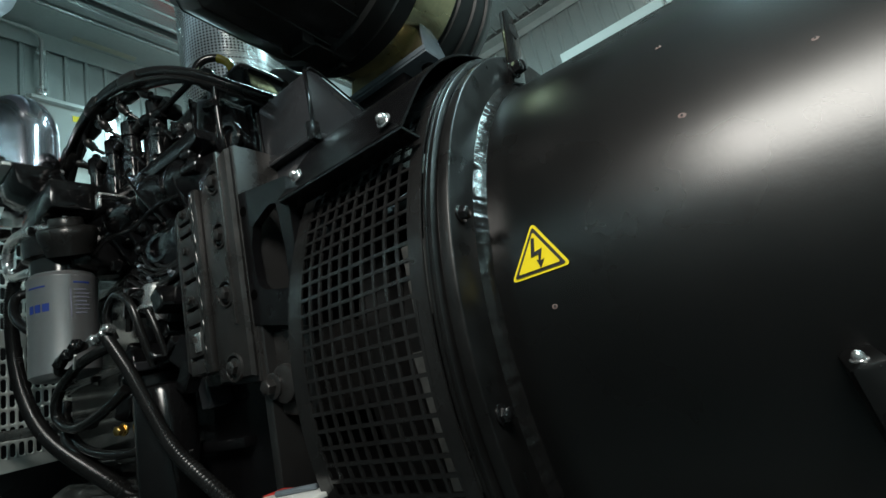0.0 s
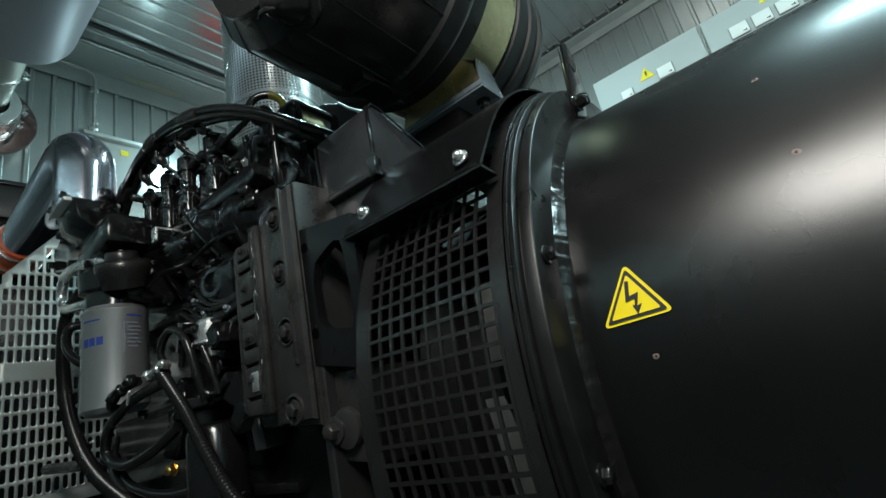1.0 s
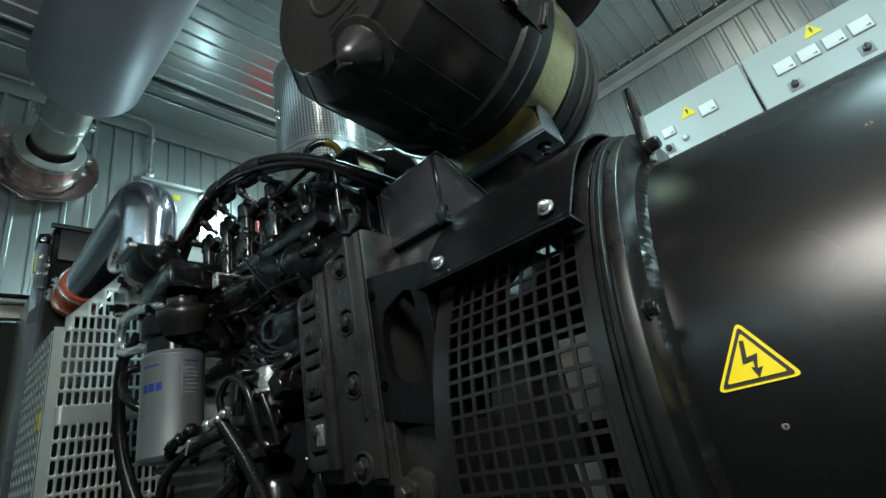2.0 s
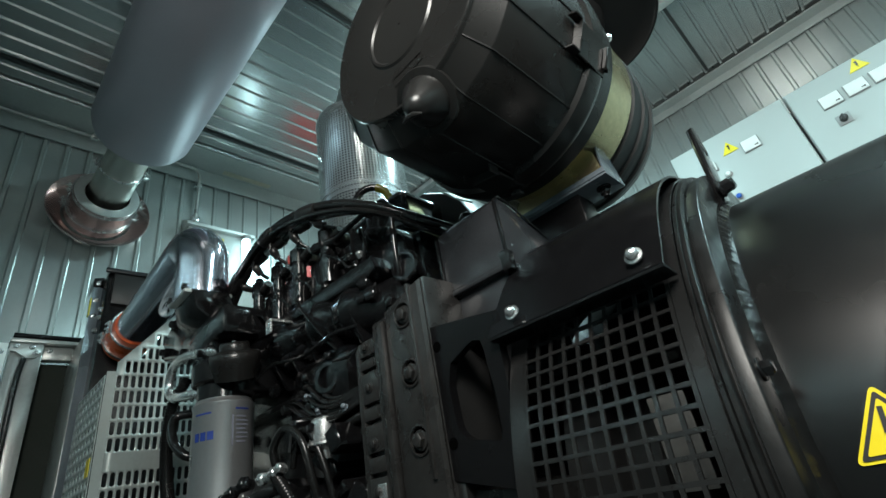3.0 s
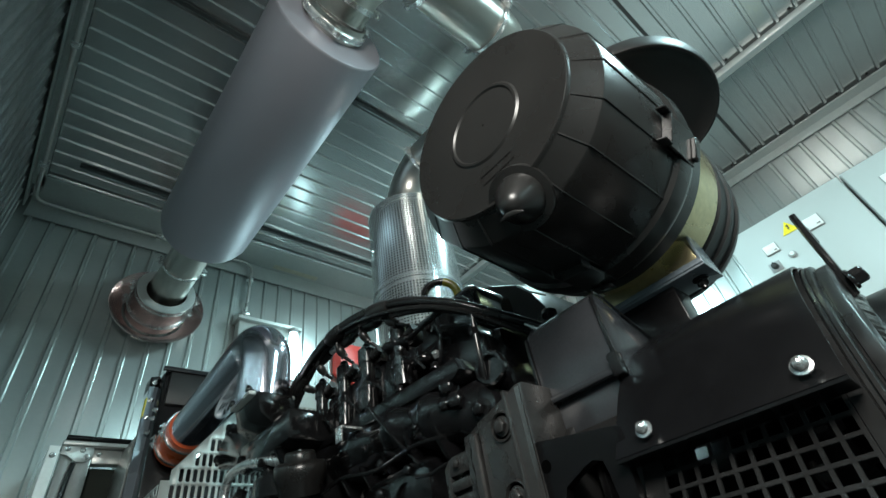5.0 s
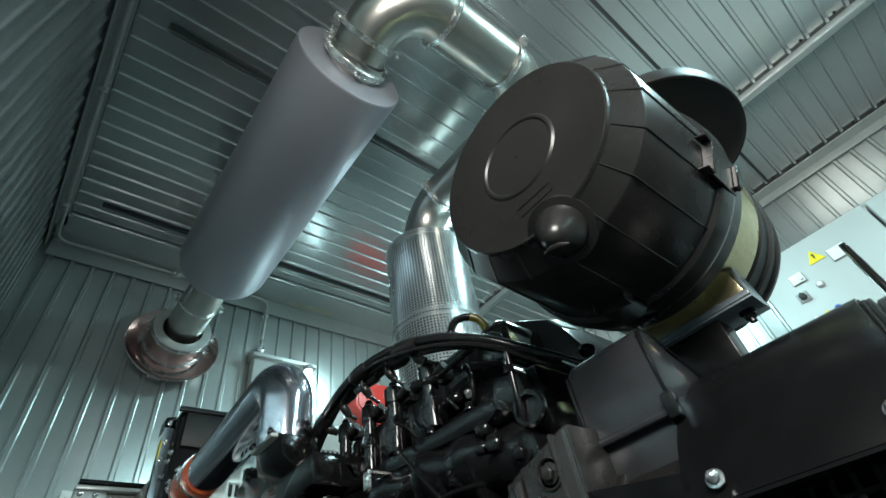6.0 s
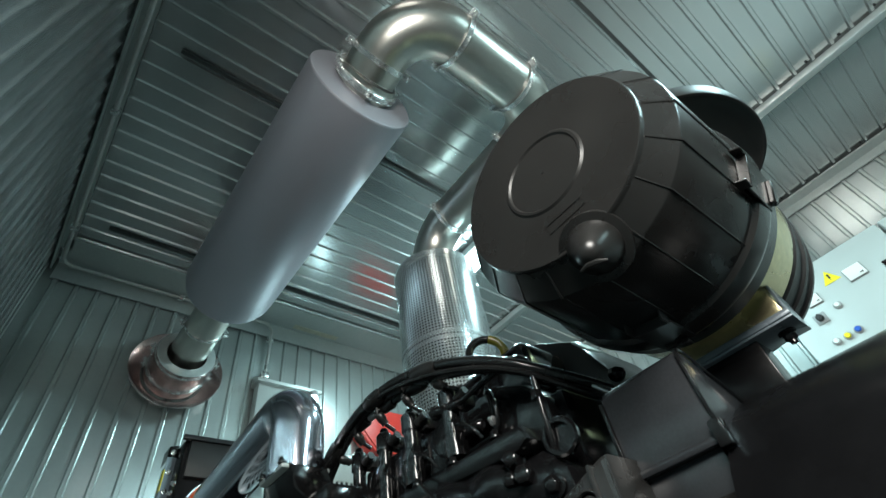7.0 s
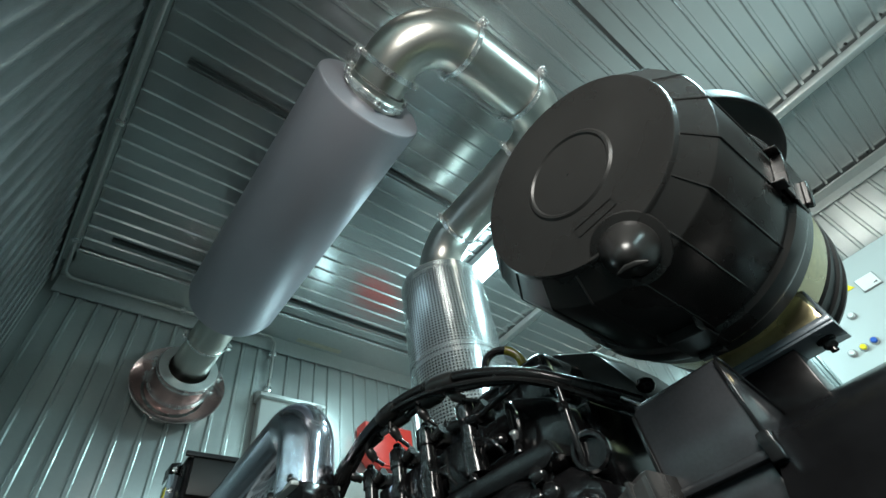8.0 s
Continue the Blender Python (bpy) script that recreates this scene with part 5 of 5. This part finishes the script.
def perforated_shell(z0, z1, r, ncol, nrow):
    """A sheet tube with square holes: four strips round each hole."""
    me_v, me_f = [], []
    hz, ha = (z1 - z0) / nrow, 2 * math.pi / ncol
    for j in range(nrow + 1):
        for i in range(ncol):
            a = i * ha
            me_v.append((EX + r * math.cos(a), EY + r * math.sin(a), z0 + j * hz))
    nb = len(me_v)
    seam = {0, 1, nrow // 2, nrow - 1, nrow - 2}
    for j in range(nrow):
        for i in range(ncol):
            o = [j * ncol + i, j * ncol + (i + 1) % ncol, (j + 1) * ncol + (i + 1) % ncol, (j + 1) * ncol + i]
            if j in seam:
                me_f.append(o)
                continue
            k = len(me_v)
            for fa, fz in ((0.24, 0.24), (0.76, 0.24), (0.76, 0.76), (0.24, 0.76)):
                a = (i + fa) * ha
                me_v.append((EX + r * math.cos(a), EY + r * math.sin(a), z0 + (j + fz) * hz))
            for e in range(4):
                me_f.append([o[e], o[(e + 1) % 4], k + (e + 1) % 4, k + e])
    return me_v, me_f


pv, pf = perforated_shell(1.46, 2.30, ER, 92, 74)
pm = bpy.data.meshes.new("heat_shield")
pm.from_pydata(pv, [], pf)
pm.materials.append(PERF)
pm.polygons.foreach_set("use_smooth", [True] * len(pm.polygons))
sh = new("heat_shield", pm)
sh.parent, sh.matrix_parent_inverse = ex, Matrix.Translation(-ex.location)
tagged(sh, "perforated stainless heat shield")
# added dark cylinder that stands in for the shade behind the holes
part("hole_shade_core", B(lathe((EX, EY, 1.47), (0, 0, 1), [(0, 0.148), (0.81, 0.148)], 48)), GUARD, sh, "dark cylinder added inside the shield to darken its holes")
part("shield_band", B(lathe((EX, EY, 1.905), (0, 0, 1), [(0, ER), (0, ER + 0.002), (0.012, ER + 0.002), (0.012, ER), (0, ER)], 64, closed=False)), PERF, sh)
part("shield_top", B(lathe((EX, EY, 2.295), (0, 0, 1), [(0, ER + 0.001), (0.003, ER + 0.001), (0.03, 0.10), (0.03, 0.088)], 64, closed=False)), PERF, sh)
for c, d in (((0.984, 1.168, PZ), (0, 1, 0)), ((0.982, 0.775, PZ), (0, 1, 0)), ((0.800, 0.593, PZ), (1, 0, 0)), ((0.532, 0.593, PZ + 0.004), (1, 0, 0)), ((0.357, 0.768, 2.484), (0, 1, -0.2)), ((0.356, 0.832, 2.470), (0, 1, -0.2))):
    ring_clamp("clamp", c, d, 0.0885, ex, 0.017)

muf = thing("muffler", "long grey aluminised steel muffler hung under the ceiling", "muffler", (0.352, 1.4, 2.42))
MZ = 2.435
part("drum", B(lathe((0.352, 0.868, MZ), (0, 1, 0), [(-0.012, 0.088), (-0.009, 0.172), (-0.007, 0.1775), (-0.003, 0.1798), (0.002, 0.180), (1.05, 0.180), (1.085, 0.170), (1.10, 0.145), (1.105, 0.08)], 96)), MUFFLER, muf)
part("inlet_collar", B(lathe((0.354, 0.815, MZ + 0.012), (0, 1, -0.1), [(0, 0.0885), (0, 0.0925), (0.055, 0.094)], 40, closed=False)), PIPE, muf)
part("joint_ring", B(lathe((0.354, 0.830, MZ + 0.012), (0, 1, -0.1), [(0, 0.092), (0.001, 0.101), (0.005, 0.105), (0.010, 0.105), (0.014, 0.101), (0.018, 0.101), (0.021, 0.105), (0.023, 0.100)], 56, closed=False)), ZINC, muf, "bright joint ring")
for a in (30, 150, 270):
    ar = radians(a)
    part("collar_bolt", B(hexhead((0.354 + 0.108 * math.cos(ar), 0.836, MZ + 0.008 + 0.110 * math.sin(ar)), (0, -1, 0), 0.009, 0.016, 0.013)), ZINC, muf)
part("hanger", B(box(0.30, 0.40, 0.90, 0.93, MZ + 0.175, ZC - 0.010)), ZINC, muf)
part("hanger", B(box(0.30, 0.40, 1.85, 1.88, MZ + 0.175, ZC - 0.010)), ZINC, muf)
part("tail_pipe", B(rod((0.352, 1.955, MZ - 0.012), (0.325, YN - 0.012, 2.322), 0.079, seg=40)), PIPE, muf)
ring_clamp("clamp", (0.341, 2.175, 2.383), (-0.05, 1, -0.19), 0.080, muf, 0.008)

wf = thing("wall_sleeve", "layered pale metal sleeve, red reflections tinted into its collar, where pipe meets wall", "pipe sleeve", (0.335, YN - 0.1, 2.38))
WC, WD = Vector((0.324, YN - 0.014, 2.312)), Vector((0.03, -1, 0.12)).normalized()
part("collar_dish", B(lathe(WC, WD, [(0, 0.135), (0.012, 0.150), (0.045, 0.190), (0.058, 0.197), (0.060, 0.199), (0.055, 0.201), (0.04, 0.196), (0.0, 0.150)], 72, closed=False)), RED_REFLECT, wf, "glossy pale flared collar with red reflections tinted in")
part("sleeve_tube", B(lathe(WC, WD, [(0.0, 0.128), (0.165, 0.122), (0.168, 0.118)], 64, closed=False)), RED_REFLECT, wf)
part("end_plate", B(lathe(WC + WD * 0.166, WD, [(0, 0.123), (0.003, 0.122), (0.004, 0.118), (0.004, 0.086), (0.0, 0.085)], 64, closed=False)), TRIM, wf, "pale end plate round the pipe")
for off, rr in ((0.152, 0.1235), (0.055, 0.127)):
    ring_clamp("clamp", WC + WD * off, WD, rr, wf, 0.007)

# ---- charge air pipe ----
ca = thing("charge_air_pipe", "polished steel charge-air elbow with an orange hose", "pipe", (0.40, 1.21, 1.38))
cpath = bend_path([(0.389, 1.229, 1.385), (0.388, 1.232, 1.560), (0.383, 1.78, 1.498), (0.382, 1.83, 1.493)], 0.115, 20)
part("elbow", B(sweep(cpath, 0.056, 40)), CHROME, ca, "polished steel elbow")
part("elbow_flange", B(box(0.338, 0.440, 1.178, 1.282, 1.382, 1.392, 0.004)), TRIM, ca)
od = Vector((-0.005, 0.55, -0.062)).normalized()
o0 = Vector((0.3837, 1.722, 1.5046))
part("hose_sleeve", B(lathe(o0, od, [(0, 0.057), (0.0, 0.0605), (0.05, 0.0618), (0.122, 0.0618), (0.124, 0.057)], 40)), ORANGE, ca, "orange silicone hose")
for s in (0.020, 0.096):
    ring_clamp("clamp", o0 + od * s, od, 0.0615, ca, 0.008)

# ---- radiator and guards ----
rad = thing("radiator", "dark radiator at the front of the engine", "radiator", (AX, 1.95, 0.36))
part("core", B(box(0.31, 1.41, 1.86, 2.10, 0.38, 1.735, 0.008)), GUARD, rad)
part("top_tank", B(box(0.325, 1.39, 1.848, 2.08, 1.62, 1.728, 0.004)), RAINCAP, rad)
part("tank_flange", B(box(0.30, 1.40, 1.842, 1.856, 1.728, 1.742, 0.002)), ECUGREY, rad)
part("inlet_neck", B(rod((0.382, 1.80, 1.496), (0.382, 1.88, 1.490), 0.054, seg=28)), GUARD, rad)
part("side_flange", B(box(0.285, 0.312, 1.92, 1.925, 0.5, 1.70)), BLUEZINC, rad)
part("top_hook", B(prism([(0.285, 1.690), (0.285, 1.735), (0.312, 1.742), (0.312, 1.732), (0.292, 1.722)], "y", 1.925, 1.985, 0.001)), GUARD, rad)
for z in (1.715, 1.655, 1.60):
    part("flange_screw", B(hexhead((0.298, 1.9195, z), (0, -1, 0), 0.006, 0.007, 0.008)), ZINC, rad)
for dy, z in ((0.0, 1.580), (0.03, 1.548), (-0.02, 1.600)):
    part("flange_screw", B(hexhead((0.3095, 1.875 + dy, z), (-1, 0, 0), 0.006, 0.010, 0.008)), ZINC, rad)
part("tag", B(box(0.283, 0.286, 1.915, 1.935, 1.60, 1.66)), YELLOW, rad)
rg = thing("radiator_guard", "pale sheet metal guard with slots and round holes", "guard", (0.6, 1.57, 0.8))


def slot_panel(bm):
    px, pz = 0.0158, 0.0375
    nx, nz = 70, 24
    x0, z0 = 0.296 + 0.0195, 0.828

    def cell(i, j, hole):
        xa, xb, za, zb = x0 + i * px, x0 + (i + 1) * px, z0 + j * pz, z0 + (j + 1) * pz
        o = [(xa, za), (xb, za), (xb, zb), (xa, zb)]
        ov = [bm.verts.new((x, 1.57, z)) for x, z in o]
        if not hole:
            bm.faces.new(ov)
            return
        w, h, c = px * 0.31, pz * 0.40, px * 0.2
        cx, cz = (xa + xb) / 2, (za + zb) / 2
        hp = [(cx - w + c, cz - h), (cx + w - c, cz - h), (cx + w, cz - h + c), (cx + w, cz + h - c), (cx + w - c, cz + h), (cx - w + c, cz + h), (cx - w, cz + h - c), (cx - w, cz - h + c)]
        hv = [bm.verts.new((x, 1.57, z)) for x, z in hp]
        bm.faces.new((ov[0], ov[1], hv[1], hv[0]))
        bm.faces.new((ov[1], ov[2], hv[3], hv[2]))
        bm.faces.new((ov[2], ov[3], hv[5], hv[4]))
        bm.faces.new((ov[3], ov[0], hv[7], hv[6]))
        for e, (p, q) in ((1, (1, 2)), (2, (3, 4)), (3, (5, 6)), (0, (7, 0))):
            bm.faces.new((ov[e], hv[p], hv[q]))
    for i in range(nx):
        for j in range(nz):
            x, z = x0 + i * px, z0 + (j + 1) * pz
            top = min(1.322 + (x - 0.296) * 1.19, 1.58)
            if z0 + j * pz > top + 0.02:
                continue
            cell(i, j, z < top - 0.004 and i not in (34, 35) and j != 7)
    bmesh.ops.remove_doubles(bm, verts=bm.verts, dist=0.0004)
    bmesh.ops.bisect_plane(bm, geom=bm.verts[:] + bm.edges[:] + bm.faces[:], plane_co=(0.296, 1.57, 1.322), plane_no=(-1.19, 0, 1), clear_outer=True)


sp = part("slot_panel", B(slot_panel, box(0.296, 0.3155, 1.569, 1.571, 0.81, 1.322), box(0.296, 1.42, 1.569, 1.571, 0.80, 0.828)), PANEL, rg, "pale sheet panel with upright slots")
so = sp.modifiers.new("thickness", "SOLIDIFY")
so.thickness = 0.002


def hole_panel(bm):
    py, pz = 0.036, 0.0255
    y0, z0 = 1.578, 0.83
    for i in range(8):
        for j in range(19):
            ya, yb = y0 + i * py, y0 + (i + 1) * py
            za, zb = z0 + j * pz, z0 + (j + 1) * pz
            ov = [bm.verts.new((0.296, y, z)) for y, z in ((ya, za), (yb, za), (yb, zb), (ya, zb))]
            cy, cz, w, h = (ya + yb) / 2, (za + zb) / 2, 0.0098, 0.0075
            hv = [bm.verts.new((0.296, cy + w * math.cos(a), cz + h * math.sin(a))) for a in [math.radians(225 + 45 * k) for k in range(8)]]
            for e in range(4):
                bm.faces.new((ov[e], ov[(e + 1) % 4], hv[(2 * e + 2) % 8], hv[2 * e + 1], hv[2 * e]))
    bmesh.ops.remove_doubles(bm, verts=bm.verts, dist=0.0004)


hp_ = part("hole_panel", B(hole_panel), PANEL, rg, "pale sheet panel with round holes")
so = hp_.modifiers.new("thickness", "SOLIDIFY")
so.thickness = 0.002
part("caution_tag", B(box(0.2925, 0.2945, 1.59, 1.62, 1.085, 1.125)), YELLOW, rg, "small yellow tag")

# ---- duct frame beside the radiator ----
df = thing("duct_frame", "aluminium profile frame around a dark air duct", "duct frame", (0.24, 2.25, 0))
part("post", B(box(0.135, 0.172, 2.24, 2.29, 0.0, 1.60, 0.004)), ALU, df)
part("post", B(box(0.176, 0.222, 2.235, 2.285, 0.0, 1.575, 0.004)), ALU, df)
part("post", B(box(0.308, 0.350, 2.08, 2.30, 0.0, 1.60, 0.004)), ALU, df)
part("top_bar", B(box(0.13, 0.35, 2.22, 2.30, 1.603, 1.618, 0.003)), ALU, df)
part("head_bar", B(box(0.222, 0.308, 2.245, 2.28, 1.553, 1.600, 0.003)), ALU, df)
part("duct_panel", B(box(0.222, 0.308, 2.30, 2.31, 0.0, 1.553), box(0.224, 0.228, 2.285, 2.30, 0.0, 1.553)), OLIVE, df, "dark olive duct panel")
part("cable", B(sweep(smooth_path([(0.175, 2.235, 1.55), (0.168, 2.225, 1.45), (0.172, 2.225, 1.2), (0.165, 2.225, 0.9), (0.17, 2.23, 0.4)], 10), 0.008, 10)), RUBBER, df)
part("side_sheet", B(box(0.352, 0.358, 2.10, 2.48, 0.0, 1.62)), ALU, df)
part("top_profile", B(sweep([(0.135, 2.225, 1.626), (0.36, 2.225, 1.622)], 0.010, 10)), GUARD, df, "dark rounded top edge")
part("side_lip", B(box(0.3045, 0.3085, 2.076, 2.30, 0.0, 1.585, 0.001)), ALU, df)
part("corner_plate", B(prism([(0.132, 1.602), (0.222, 1.602), (0.222, 1.566), (0.200, 1.552), (0.178, 1.552), (0.150, 1.574), (0.132, 1.574)], "y", 2.229, 2.2335, 0.001)), ALU, df)
part("wall_angle", B(box(0.098, 0.101, 2.23, 2.48, 0.0, 1.60), box(0.098, 0.128, 2.229, 2.2315, 0.0, 1.60)), ALU, df)
for x, y, z in ((0.314, 2.075, 1.50), (0.338, 2.075, 1.44), (0.338, 2.075, 1.36), (0.318, 2.075, 1.40), (0.330, 2.075, 1.20), (0.316, 2.075, 1.29), (0.338, 2.075, 1.13)):
    part("screw", B(hexhead((x, y + 0.004, z), (0, -1, 0), 0.007, 0.009, 0.0095)), ZINC, df)
for x, z in ((0.112, 1.570), (0.148, 1.592), (0.190, 1.590), (0.205, 1.570), (0.240, 1.585)):
    part("screw", B(hexhead((x, 2.2285 if x < 0.22 else 2.2445, z), (0, -1, 0), 0.006, 0.008, 0.0085)), ZINC, df)
